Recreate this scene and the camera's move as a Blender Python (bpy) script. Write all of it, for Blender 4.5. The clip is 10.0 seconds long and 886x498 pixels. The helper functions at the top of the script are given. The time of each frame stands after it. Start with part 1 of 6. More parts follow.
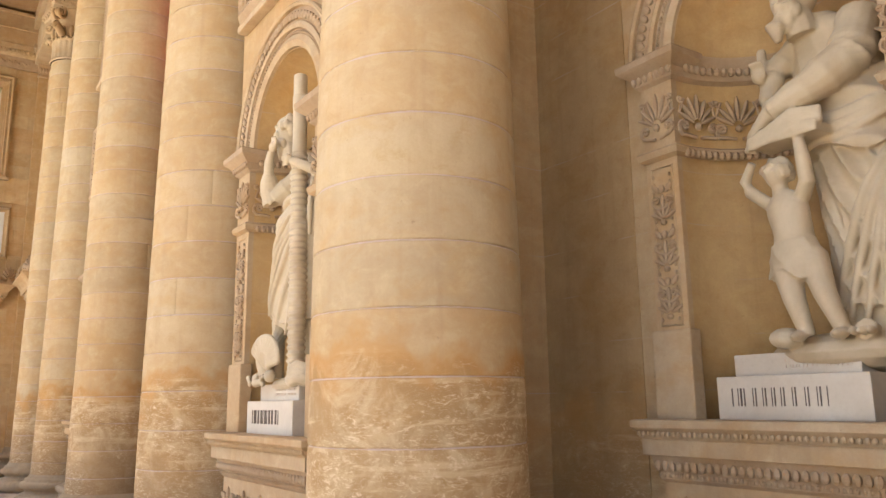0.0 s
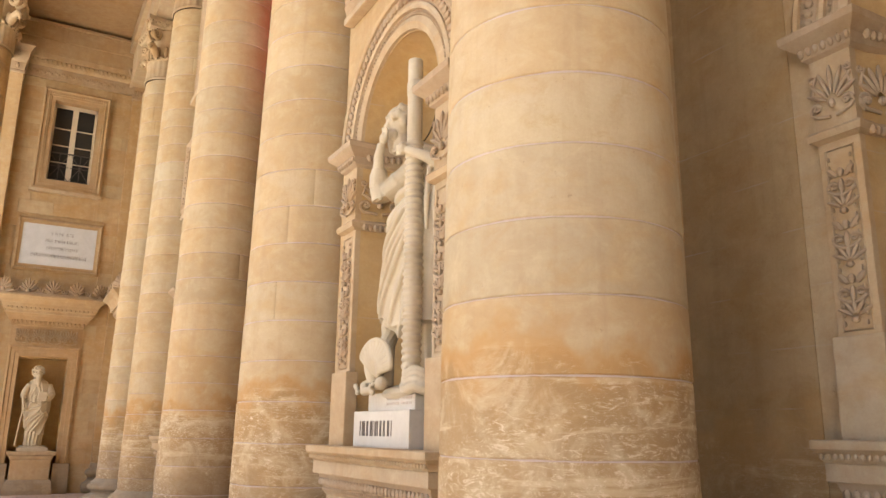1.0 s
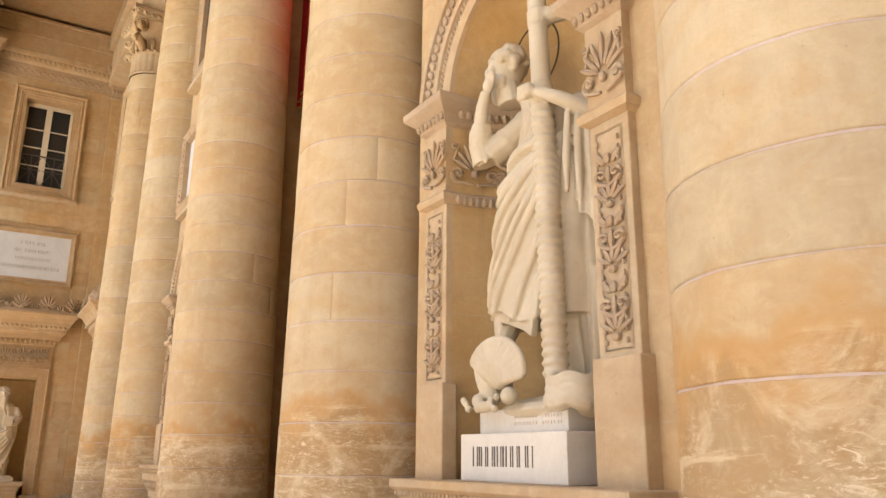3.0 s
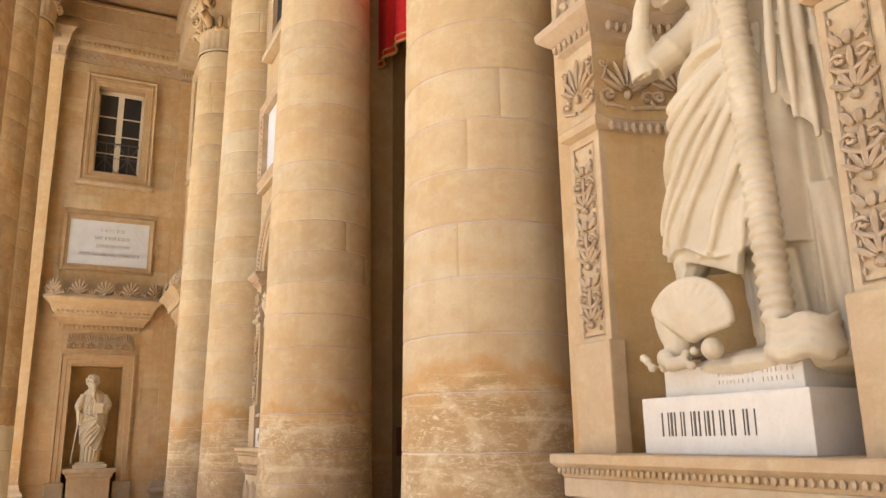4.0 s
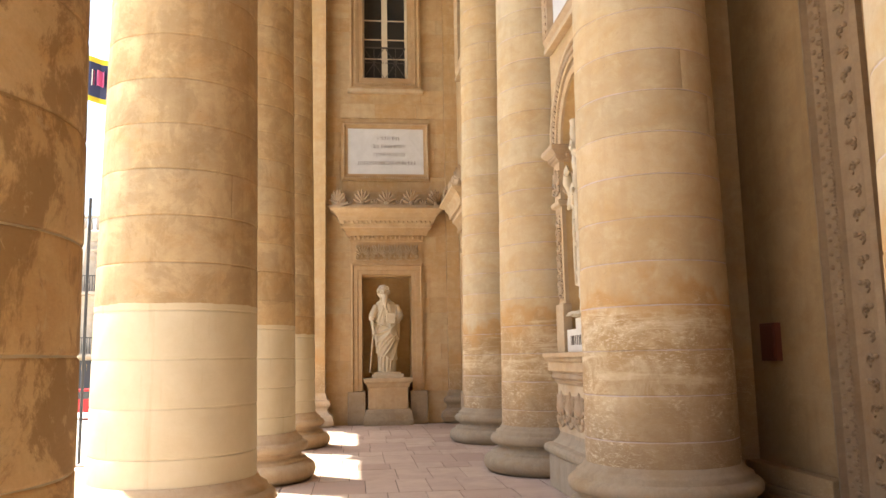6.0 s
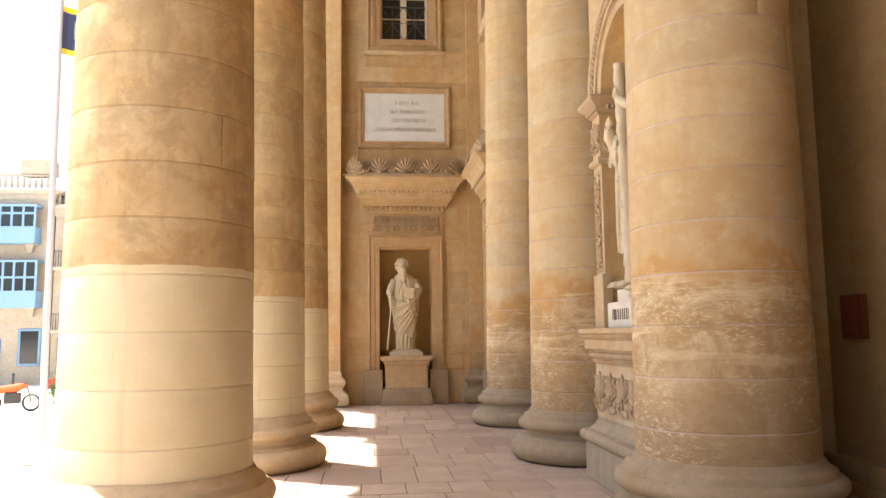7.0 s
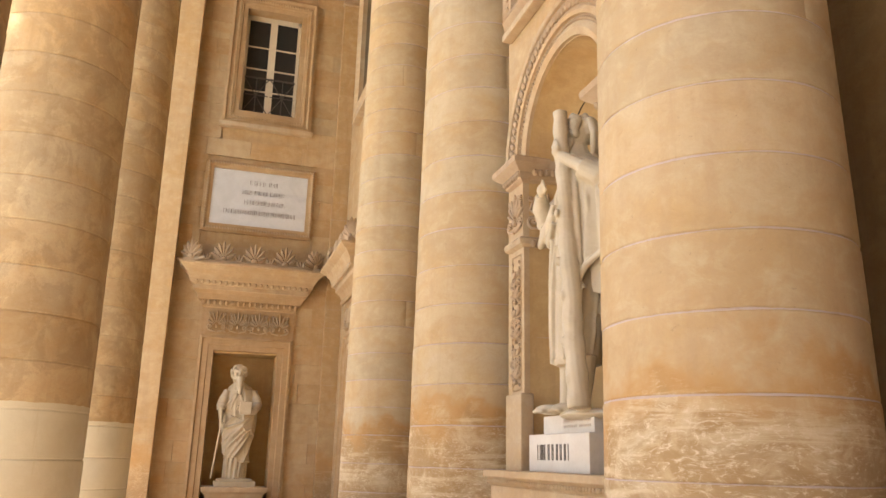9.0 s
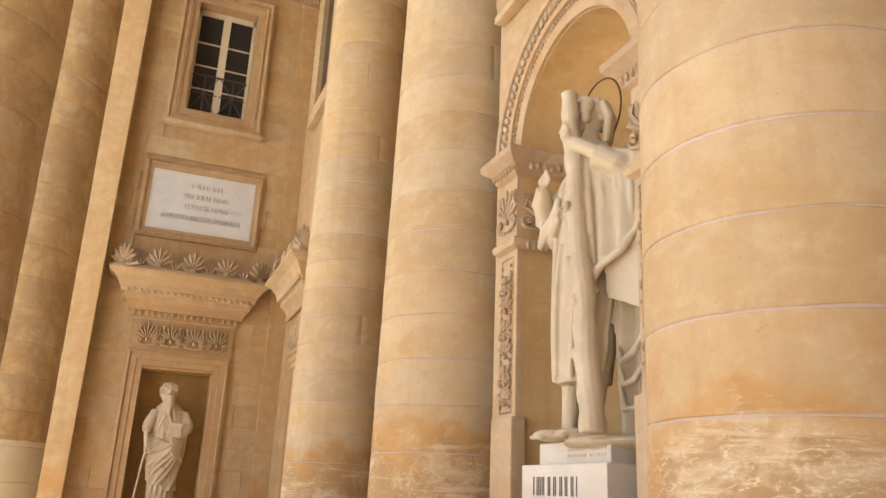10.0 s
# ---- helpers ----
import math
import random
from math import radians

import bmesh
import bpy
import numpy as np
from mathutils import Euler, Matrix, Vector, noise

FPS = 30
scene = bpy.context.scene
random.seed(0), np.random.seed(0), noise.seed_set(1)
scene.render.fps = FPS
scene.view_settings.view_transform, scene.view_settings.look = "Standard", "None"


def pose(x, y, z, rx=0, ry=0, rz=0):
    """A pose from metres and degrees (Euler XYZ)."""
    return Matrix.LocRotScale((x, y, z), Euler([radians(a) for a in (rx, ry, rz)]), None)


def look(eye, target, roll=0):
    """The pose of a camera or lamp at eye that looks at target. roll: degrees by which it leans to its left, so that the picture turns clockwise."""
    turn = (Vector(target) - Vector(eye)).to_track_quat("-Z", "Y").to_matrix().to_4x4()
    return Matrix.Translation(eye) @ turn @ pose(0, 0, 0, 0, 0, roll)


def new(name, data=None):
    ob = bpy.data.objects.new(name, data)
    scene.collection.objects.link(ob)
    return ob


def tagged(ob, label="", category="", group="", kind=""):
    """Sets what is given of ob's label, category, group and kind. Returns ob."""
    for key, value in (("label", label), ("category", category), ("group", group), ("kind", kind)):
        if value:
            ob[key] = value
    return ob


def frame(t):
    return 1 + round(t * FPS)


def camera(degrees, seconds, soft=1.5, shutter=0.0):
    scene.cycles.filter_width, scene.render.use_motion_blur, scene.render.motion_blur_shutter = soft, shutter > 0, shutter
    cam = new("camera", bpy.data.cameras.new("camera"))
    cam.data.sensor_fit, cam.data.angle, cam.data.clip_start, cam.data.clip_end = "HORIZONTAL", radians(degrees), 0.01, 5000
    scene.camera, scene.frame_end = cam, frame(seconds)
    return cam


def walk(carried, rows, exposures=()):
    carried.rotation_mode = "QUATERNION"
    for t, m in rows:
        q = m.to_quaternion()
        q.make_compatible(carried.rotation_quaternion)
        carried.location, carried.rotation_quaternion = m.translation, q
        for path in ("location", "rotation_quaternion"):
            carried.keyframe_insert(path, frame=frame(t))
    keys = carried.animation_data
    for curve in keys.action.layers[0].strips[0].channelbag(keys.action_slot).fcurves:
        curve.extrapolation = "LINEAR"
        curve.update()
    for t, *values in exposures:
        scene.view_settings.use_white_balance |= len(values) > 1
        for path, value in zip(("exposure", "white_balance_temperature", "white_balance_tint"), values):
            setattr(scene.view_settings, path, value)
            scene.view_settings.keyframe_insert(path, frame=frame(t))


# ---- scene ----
cam = camera(59.5, 10.0)
PATH = [
    (0, (0.674, -1.946, 1.778), (1.769, -0.317, 2.164), -0.80),
    (0.5, (0.648, -1.639, 1.702), (1.715, 0.008, 2.088), -0.91),
    (1, (0.656, -1.215, 1.647), (1.587, 0.493, 2.111), 0.87),
    (1.5, (0.733, -0.777, 1.654), (1.676, 0.916, 2.148), 1.74),
    (2, (0.608, -0.378, 1.680), (1.518, 1.334, 2.169), 0.96),
    (3.3, (0.463, 0.724, 1.655), (1.483, 2.363, 2.177), 0.04),
    (3.5, (0.450, 0.890, 1.636), (1.457, 2.545, 2.134), -0.66),
    (4, (0.421, 1.390, 1.632), (1.286, 3.130, 2.106), -0.84),
    (4.5, (0.348, 1.826, 1.630), (1.154, 3.599, 2.086), -3.82),
    (5, (0.247, 2.264, 1.585), (0.764, 4.153, 1.994), -3.64),
    (5.5, (0.341, 3.012, 1.554), (0.691, 4.952, 1.891), -1.52),
    (6, (0.500, 3.615, 1.518), (0.732, 5.582, 1.794), -1.05),
    (6.2, (0.584, 3.867, 1.488), (0.768, 5.838, 1.778), -0.04),
    (7.3, (0.544, 4.893, 1.488), (0.745, 6.872, 1.695), -1.25),
    (7.5, (0.552, 5.136, 1.490), (0.778, 7.106, 1.748), -1.74),
    (8, (0.651, 5.899, 1.516), (0.981, 7.840, 1.866), 0.41),
    (8.5, (0.628, 6.396, 1.566), (1.067, 8.294, 2.022), 1.32),
    (9, (0.651, 6.956, 1.610), (1.202, 8.806, 2.135), 1.42),
    (9.5, (0.566, 7.338, 1.607), (1.243, 9.134, 2.168), 0.40),
    (10, (0.623, 7.882, 1.602), (1.313, 9.660, 2.207), 2.58),
]
walk(cam, [(t, look(eye, target, roll)) for t, eye, target, roll in PATH], [(0, 2.03), (10, 2.03)])


# ---------------------------------------------------------------- light
SUN_WAY = Vector((2.0, -1.4, -11.5)).normalized()
world = bpy.data.worlds.new("sky")
scene.world = world
world.use_nodes = True
wn = world.node_tree.nodes
sky = wn.new("ShaderNodeTexSky")
sky.sky_type = "NISHITA"
sky.sun_disc = False
sky.sun_elevation = math.asin(-SUN_WAY.z)
sky.sun_rotation = math.atan2(-SUN_WAY.x, -SUN_WAY.y)
sky.air_density, sky.dust_density, sky.ozone_density = 1.0, 4.0, 1.0
wn["Background"].inputs[1].default_value = 0.14
world.node_tree.links.new(sky.outputs[0], wn["Background"].inputs[0])
sun_data = bpy.data.lights.new("sun", "SUN")
sun_data.energy, sun_data.angle, sun_data.color = 5.0, radians(0.55), (1.0, 0.95, 0.86)
sun = new("sun", sun_data)
sun.matrix_world = Matrix.Translation((-4, -5, 30)) @ SUN_WAY.to_track_quat("-Z", "Y").to_matrix().to_4x4()


# ---------------------------------------------------------------- materials
def material(name, rough=0.8):
    m = bpy.data.materials.new(name)
    m.use_nodes = True
    nt = m.node_tree
    b = nt.nodes["Principled BSDF"]
    b.inputs["Roughness"].default_value = rough
    b.inputs["Specular IOR Level"].default_value = 0.25
    return m, nt, b


def node(nt, kind, **props):
    n = nt.nodes.new("ShaderNode" + kind)
    for k, v in props.items():
        if k in n.inputs:
            n.inputs[k].default_value = v
    return n


def noise_at(nt, vec, scale, detail=6.0, rough=0.6, dist=0.0):
    n = node(nt, "TexNoise", Scale=scale, Detail=detail, Roughness=rough, Distortion=dist)
    nt.links.new(vec, n.inputs["Vector"])
    return n.outputs["Fac"]


def ramp(nt, fac, lo, hi, a=0.0, b=1.0):
    n = nt.nodes.new("ShaderNodeMapRange")
    n.inputs["From Min"].default_value, n.inputs["From Max"].default_value = lo, hi
    n.inputs["To Min"].default_value, n.inputs["To Max"].default_value = a, b
    nt.links.new(fac, n.inputs["Value"])
    return n.outputs["Result"]


def math_of(nt, op, a, b):
    n = nt.nodes.new("ShaderNodeMath")
    n.operation = op
    for i, v in enumerate((a, b)):
        if isinstance(v, (int, float)):
            n.inputs[i].default_value = v
        else:
            nt.links.new(v, n.inputs[i])
    return n.outputs[0]


def mix(nt, fac, a, b, how="MIX"):
    n = nt.nodes.new("ShaderNodeMix")
    n.data_type, n.blend_type = "RGBA", how
    for sock, v in ((n.inputs[0], fac), (n.inputs[6], a), (n.inputs[7], b)):
        if isinstance(v, (int, float)):
            sock.default_value = v
        elif isinstance(v, tuple):
            sock.default_value = (*v, 1.0)
        else:
            nt.links.new(v, sock)
    return n.outputs[2]


def bump(nt, b, height, strength, distance):
    n = node(nt, "Bump", Strength=strength, Distance=distance)
    nt.links.new(height, n.inputs["Height"])
    nt.links.new(n.outputs[0], b.inputs["Normal"])


def place_of(nt):
    return nt.nodes.new("ShaderNodeNewGeometry").outputs["Position"]


def stretched(nt, vec, sx, sy, sz):
    n = nt.nodes.new("ShaderNodeMapping")
    n.inputs["Scale"].default_value = (sx, sy, sz)
    nt.links.new(vec, n.inputs["Vector"])
    return n.outputs[0]


def height_of(nt, vec):
    n = nt.nodes.new("ShaderNodeSeparateXYZ")
    nt.links.new(vec, n.inputs[0])
    return n.outputs["Z"]


def limestone(name, pale, deep, stain, pieces=0.5, worn=0.0, worn_top=2.0, new_top=0.0, joints=0.0, grime=0.35, tone_of=0.725, flakes=0.0):
    """Honey-coloured soft limestone; worn: scratched pale patches low down; new_top: height of renewed pale stone."""
    m, nt, b = material(name, 0.85)
    pale, deep, stain = (tuple(v * tone_of * k for v, k in zip(c, (0.97, 0.997, 1.04))) for c in (pale, deep, stain))
    at = place_of(nt)
    big = noise_at(nt, at, 0.9, 5, 0.6, 0.4)
    mid = noise_at(nt, at, 5.0, 6, 0.65, 0.2)
    fine = noise_at(nt, at, 60.0, 4, 0.7)
    streak = noise_at(nt, stretched(nt, at, 7, 7, 0.7), 1.0, 5, 0.6)
    col = mix(nt, ramp(nt, big, 0.3, 0.7), pale, deep)
    if pieces:
        rnd = nt.nodes.new("ShaderNodeObjectInfo").outputs["Random"]
        col = mix(nt, math_of(nt, "MULTIPLY", rnd, pieces), col, deep)
        shifted = math_of(nt, "FRACT", math_of(nt, "MULTIPLY", rnd, 7.31), 0.0)
        tone = ramp(nt, shifted, 0, 1, 1.0 - 0.16 * pieces, 1.0 + 0.14 * pieces)
        hs = nt.nodes.new("ShaderNodeHueSaturation")
        third = math_of(nt, "FRACT", math_of(nt, "MULTIPLY", rnd, 23.7), 0.0)
        nt.links.new(ramp(nt, third, 0, 1, 0.5 - 0.012 * pieces, 0.5 + 0.012 * pieces), hs.inputs["Hue"])
        nt.links.new(ramp(nt, third, 0, 1, 1.12, 0.88), hs.inputs["Saturation"])
        nt.links.new(tone, hs.inputs["Value"])
        nt.links.new(col, hs.inputs["Color"])
        col = hs.outputs[0]
    warm = noise_at(nt, stretched(nt, at, 1, 1, 1.6), 1.9, 7, 0.6, 0.5)
    col = mix(nt, ramp(nt, warm, 0.48, 0.68, 0.0, 0.55), col, (deep[0] * 1.02, deep[1] * 0.90, deep[2] * 0.66))
    col = mix(nt, ramp(nt, warm, 0.46, 0.30, 0.0, 0.45), col, (pale[0] * 1.08, pale[1] * 1.08, pale[2] * 1.0))
    col = mix(nt, ramp(nt, streak, 0.5, 0.78, 0.0, grime), col, stain)
    col = mix(nt, ramp(nt, mid, 0.52, 0.75, 0.0, 0.3), col, stain)
    col = mix(nt, ramp(nt, mid, 0.45, 0.25, 0.0, 0.35), col, tuple(min(1, c * 1.15) for c in pale))
    col = mix(nt, ramp(nt, fine, 0.3, 0.7, 0.0, 0.22), col, stain)
    # mottled bloom of paler stone and small dark pits
    bloom = noise_at(nt, stretched(nt, at, 1, 1, 1.3), 4.6, 11, 0.76, 0.5)
    col = mix(nt, ramp(nt, bloom, 0.50, 0.66, 0.0, 0.45), col, (pale[0] * 1.10, pale[1] * 1.12, pale[2] * 1.06))
    col = mix(nt, ramp(nt, bloom, 0.46, 0.34, 0.0, 0.42), col, (deep[0] * 0.86, deep[1] * 0.78, deep[2] * 0.66))
    pits = noise_at(nt, at, 31, 5, 0.7)
    col = mix(nt, ramp(nt, pits, 0.66, 0.72, 0.0, 0.55), col, tuple(c * 0.7 for c in stain))
    drip = noise_at(nt, stretched(nt, at, 11, 11, 0.5), 1.0, 6, 0.65)
    col = mix(nt, ramp(nt, drip, 0.56, 0.70, 0.0, 0.4 * grime + 0.08), col, stain)
    z = height_of(nt, at)
    if flakes:
        # brown weathering crust that has flaked off in sharp-edged patches
        crust = noise_at(nt, stretched(nt, at, 1, 1, 0.8), 2.9, 11, 0.76, 0.5)
        col = mix(nt, ramp(nt, crust, 0.47, 0.53, 0.0, flakes), col, tuple(c * 0.85 for c in stain))
        chips = noise_at(nt, at, 6.5, 9, 0.78, 0.8)
        col = mix(nt, ramp(nt, chips, 0.58, 0.61, 0.0, flakes), col, tuple(c * 0.9 for c in pale))
    if joints:
        # shallow ashlar joints with pale mortar
        zz = math_of(nt, "ADD", z, math_of(nt, "MULTIPLY", mid, 0.012))
        saw = math_of(nt, "FRACT", math_of(nt, "MULTIPLY", zz, 1 / joints), 0.0)
        line = math_of(nt, "LESS_THAN", saw, 0.02)
        fleck = math_of(nt, "MULTIPLY", line, ramp(nt, noise_at(nt, at, 2.3, 5), 0.48, 0.66, 0.0, 0.6))
        col = mix(nt, fleck, col, (0.44, 0.38, 0.33))
    if worn:
        edge = math_of(nt, "ADD", z, ramp(nt, noise_at(nt, at, 2.2, 4), 0.2, 0.8, -0.35, 0.35))
        low = ramp(nt, edge, worn_top, worn_top - 0.22)
        rim = math_of(nt, "MULTIPLY", ramp(nt, edge, worn_top + 0.12, worn_top - 0.05), ramp(nt, edge, worn_top - 0.4, worn_top - 0.1))
        col = mix(nt, math_of(nt, "MULTIPLY", rim, 0.8 * worn), col, (0.47, 0.26, 0.085))
        scr = noise_at(nt, stretched(nt, at, 4.5, 4.5, 11), 2.6, 10, 0.82, 1.6)
        band = ramp(nt, edge, 1.0, 1.45)
        patch = noise_at(nt, at, 3.1, 7, 0.7, 0.8)
        dirt = math_of(nt, "MULTIPLY", low, ramp(nt, patch, 0.42, 0.56, 0.15 * worn, 0.75 * worn))
        col = mix(nt, dirt, col, (0.36, 0.225, 0.098))
        wash = math_of(nt, "MULTIPLY", math_of(nt, "MULTIPLY", low, band), ramp(nt, patch, 0.5, 0.35, 0.0, 0.6 * worn))
        col = mix(nt, wash, col, (0.60, 0.48, 0.30))
        belt = noise_at(nt, stretched(nt, at, 0.5, 0.5, 5.5), 2.0, 6, 0.65, 0.4)
        belt = math_of(nt, "MULTIPLY", math_of(nt, "MULTIPLY", low, band), ramp(nt, belt, 0.54, 0.62, 0.0, 0.6 * worn))
        col = mix(nt, belt, col, (0.66, 0.53, 0.33))
        foot = ramp(nt, edge, 1.35, 0.7, 0.0, 0.6 * worn)
        col = mix(nt, foot, col, (0.25, 0.17, 0.10))
        pale_f = math_of(nt, "MULTIPLY", math_of(nt, "MULTIPLY", low, ramp(nt, noise_at(nt, at, 1.7, 3), 0.38, 0.58, 0.15, 1.0)), ramp(nt, scr, 0.52, 0.60, 0.0, 0.85 * worn))
        col = mix(nt, pale_f, col, (0.70, 0.58, 0.39))
    if new_top:
        edge = math_of(nt, "ADD", z, ramp(nt, mid, 0.2, 0.8, -0.012, 0.012))
        low = math_of(nt, "LESS_THAN", edge, new_top)
        clean = mix(nt, ramp(nt, mid, 0.3, 0.8), (0.60, 0.53, 0.37), (0.54, 0.46, 0.30))
        clean = mix(nt, ramp(nt, streak, 0.60, 0.72, 0.0, 0.4), clean, (0.40, 0.27, 0.14))
        col = mix(nt, low, col, clean)
    nt.links.new(col, b.inputs["Base Color"])
    b.inputs["Specular IOR Level"].default_value = 0.22
    rough_h = math_of(nt, "ADD", math_of(nt, "MULTIPLY", fine, 0.35), math_of(nt, "MULTIPLY", mid, 0.9))
    bump(nt, b, math_of(nt, "ADD", rough_h, math_of(nt, "MULTIPLY", bloom, 0.7)), 0.55, 0.007)
    return m


PALE, DEEP, STAIN = (0.71, 0.53, 0.31), (0.64, 0.425, 0.205), (0.42, 0.26, 0.125)
M_COLUMN = limestone("limestone_column", (0.75, 0.595, 0.37), (0.70, 0.50, 0.26), (0.55, 0.365, 0.20), 0.5, worn=1.0, worn_top=2.0)
M_OUTER = limestone("limestone_outer_column", (0.73, 0.55, 0.31), (0.66, 0.44, 0.21), (0.40, 0.25, 0.12), 0.5, new_top=1.96, grime=0.4, flakes=0.32)
M_PEELING = limestone("limestone_peeling_column", (0.84, 0.61, 0.33), (0.76, 0.50, 0.23), (0.44, 0.27, 0.12), 0.4, grime=0.25, flakes=0.7, tone_of=0.76)
M_MORTAR = limestone("mortar", (0.78, 0.62, 0.52), (0.70, 0.54, 0.44), (0.56, 0.42, 0.32), 0.0)
M_WALL = limestone("limestone_wall", PALE, DEEP, STAIN, 0.35, worn=0.6, worn_top=1.6, joints=0.366)
# darker copy of the wall limestone, with the recess's shade in its colour
M_RECESS = limestone("shaded_limestone_recess", (0.58, 0.40, 0.205), (0.50, 0.32, 0.145), (0.34, 0.20, 0.09), 0.0, worn=0.5, worn_top=1.7, joints=0.366)
# wall limestone darkened to brown: the door bay's shade is put into the colour
M_SHADED = limestone("shaded_brown_wall", (0.40, 0.245, 0.105), (0.34, 0.20, 0.08), (0.22, 0.125, 0.05), 0.0, worn=0.12, worn_top=1.5)
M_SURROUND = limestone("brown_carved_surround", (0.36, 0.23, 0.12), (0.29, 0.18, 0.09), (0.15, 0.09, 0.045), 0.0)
M_FRAME = limestone("brown_moulding", (0.64, 0.44, 0.24), (0.56, 0.36, 0.18), (0.38, 0.23, 0.11), 0.0)
M_BLOCK = limestone("limestone_block", PALE, DEEP, STAIN, 0.6)
M_CARVED = limestone("limestone_carved", (0.62, 0.46, 0.30), (0.55, 0.38, 0.22), (0.38, 0.24, 0.13), 0.0)
M_TRIM = limestone("limestone_trim", (0.71, 0.54, 0.34), (0.63, 0.44, 0.24), (0.45, 0.29, 0.16), 0.3)
M_BASE = limestone("weathered_base_stone", (0.52, 0.40, 0.26), (0.42, 0.31, 0.19), (0.26, 0.19, 0.12), 0.3)
M_NICHE = limestone("niche_stone", (0.74, 0.50, 0.23), (0.65, 0.415, 0.17), (0.45, 0.27, 0.12), 0.0, joints=0.366)
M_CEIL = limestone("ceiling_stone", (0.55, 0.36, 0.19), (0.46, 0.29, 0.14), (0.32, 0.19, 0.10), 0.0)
M_GROUND = limestone("pale_paving", (0.74, 0.68, 0.58), (0.66, 0.60, 0.50), (0.5, 0.44, 0.36), 0.0, grime=0.1, tone_of=0.85)


def marble(name, pale, grey):
    m, nt, b = material(name, 0.55)
    at = place_of(nt)
    cloud = noise_at(nt, at, 2.5, 7, 0.6, 1.0)
    grain = noise_at(nt, at, 40, 4, 0.6)
    col = mix(nt, ramp(nt, cloud, 0.35, 0.7), pale, grey)
    col = mix(nt, ramp(nt, grain, 0.5, 0.8, 0.0, 0.25), col, (0.4, 0.33, 0.25))
    nt.links.new(col, b.inputs["Base Color"])
    bump(nt, b, grain, 0.25, 0.003)
    return m


M_MARBLE = marble("statue_marble", (0.56, 0.475, 0.335), (0.45, 0.365, 0.24))
M_SLAB = marble("white_marble_slab", (0.62, 0.57, 0.48), (0.54, 0.48, 0.39))
M_PLAQUE = marble("grey_white_marble", (0.58, 0.58, 0.57), (0.50, 0.50, 0.49))


def plain(name, colour, rough=0.6, metal=0.0, vary=0.25):
    m, nt, b = material(name, rough)
    at = place_of(nt)
    n = noise_at(nt, at, 14, 5, 0.6)
    nt.links.new(mix(nt, ramp(nt, n, 0.3, 0.7, 0.0, vary), colour, tuple(c * 0.55 for c in colour)), b.inputs["Base Color"])
    b.inputs["Metallic"].default_value = metal
    bump(nt, b, n, 0.15, 0.002)
    return m


M_INK = plain("dark_letter_paint", (0.14, 0.11, 0.09))
M_FAINT = plain("faint_letter_cutting", (0.62, 0.52, 0.42))
M_IRON = plain("black_iron", (0.06, 0.055, 0.05), 0.5, 0.3)
M_BRONZE = plain("bronze_wire", (0.10, 0.07, 0.03), 0.4, 0.8)
M_SASH = plain("cream_painted_wood", (0.62, 0.54, 0.40), 0.5)
# near-black colour stands in for the darkness of rooms behind windows
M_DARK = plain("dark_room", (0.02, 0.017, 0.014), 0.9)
M_RED = plain("red_cloth", (0.55, 0.02, 0.02), 0.9, 0.0, 0.5)
M_GOLD = plain("gold_braid", (0.55, 0.36, 0.10), 0.5, 0.2)
M_BOX = plain("oxide_red_metal", (0.11, 0.028, 0.012), 0.6)
m_glass, nt_, b_ = material("window_glass", 0.08)
b_.inputs["Base Color"].default_value = (0.02, 0.022, 0.022, 1)
b_.inputs["Specular IOR Level"].default_value = 0.5
M_GLASS = m_glass


# ---------------------------------------------------------------- building helpers
def part(name, bm, mat, parent=None, label="", smooth=False):
    me = bpy.data.meshes.new(name)
    bm.to_mesh(me)
    bm.free()
    if smooth:
        me.shade_smooth()
    me.materials.append(mat)
    ob = new(name, me)
    ob.parent = parent
    if label:
        ob["label"] = label
    return ob


def thing(name, label, category, m=None, group="", kind=""):
    ob = new(name)
    ob.empty_display_size = 0.2
    if m is not None:
        ob.matrix_world = m
    return tagged(ob, label, category, group, kind)


def box(bm, x0, x1, y0, y1, z0, z1, bev=0.0):
    r = bmesh.ops.create_cube(bm, size=1.0, matrix=Matrix.Translation(((x0 + x1) / 2, (y0 + y1) / 2, (z0 + z1) / 2)) @ Matrix.Diagonal((abs(x1 - x0), abs(y1 - y0), abs(z1 - z0), 1)))
    if bev:
        es = list({e for v in r["verts"] for e in v.link_edges})
        bmesh.ops.bevel(bm, geom=es, offset=bev, segments=2, profile=0.6, affect="EDGES")
    return bm


def boxes(*rows, bev=0.0):
    bm = bmesh.new()
    for r in rows:
        box(bm, *r, bev=bev)
    return bm


def stepped(bm, x0, x1, y0, y1, profile):
    """A block whose sides follow a profile of (outset, height), from the bottom up."""
    rings = [[bm.verts.new(p) for p in ((x0 - o, y0 - o, z), (x1 + o, y0 - o, z), (x1 + o, y1 + o, z), (x0 - o, y1 + o, z))] for o, z in profile]
    for a, b in zip(rings, rings[1:]):
        for i in range(4):
            bm.faces.new((a[i], a[(i + 1) % 4], b[(i + 1) % 4], b[i]))
    bm.faces.new(rings[0][::-1])
    bm.faces.new(rings[-1])
    return bm


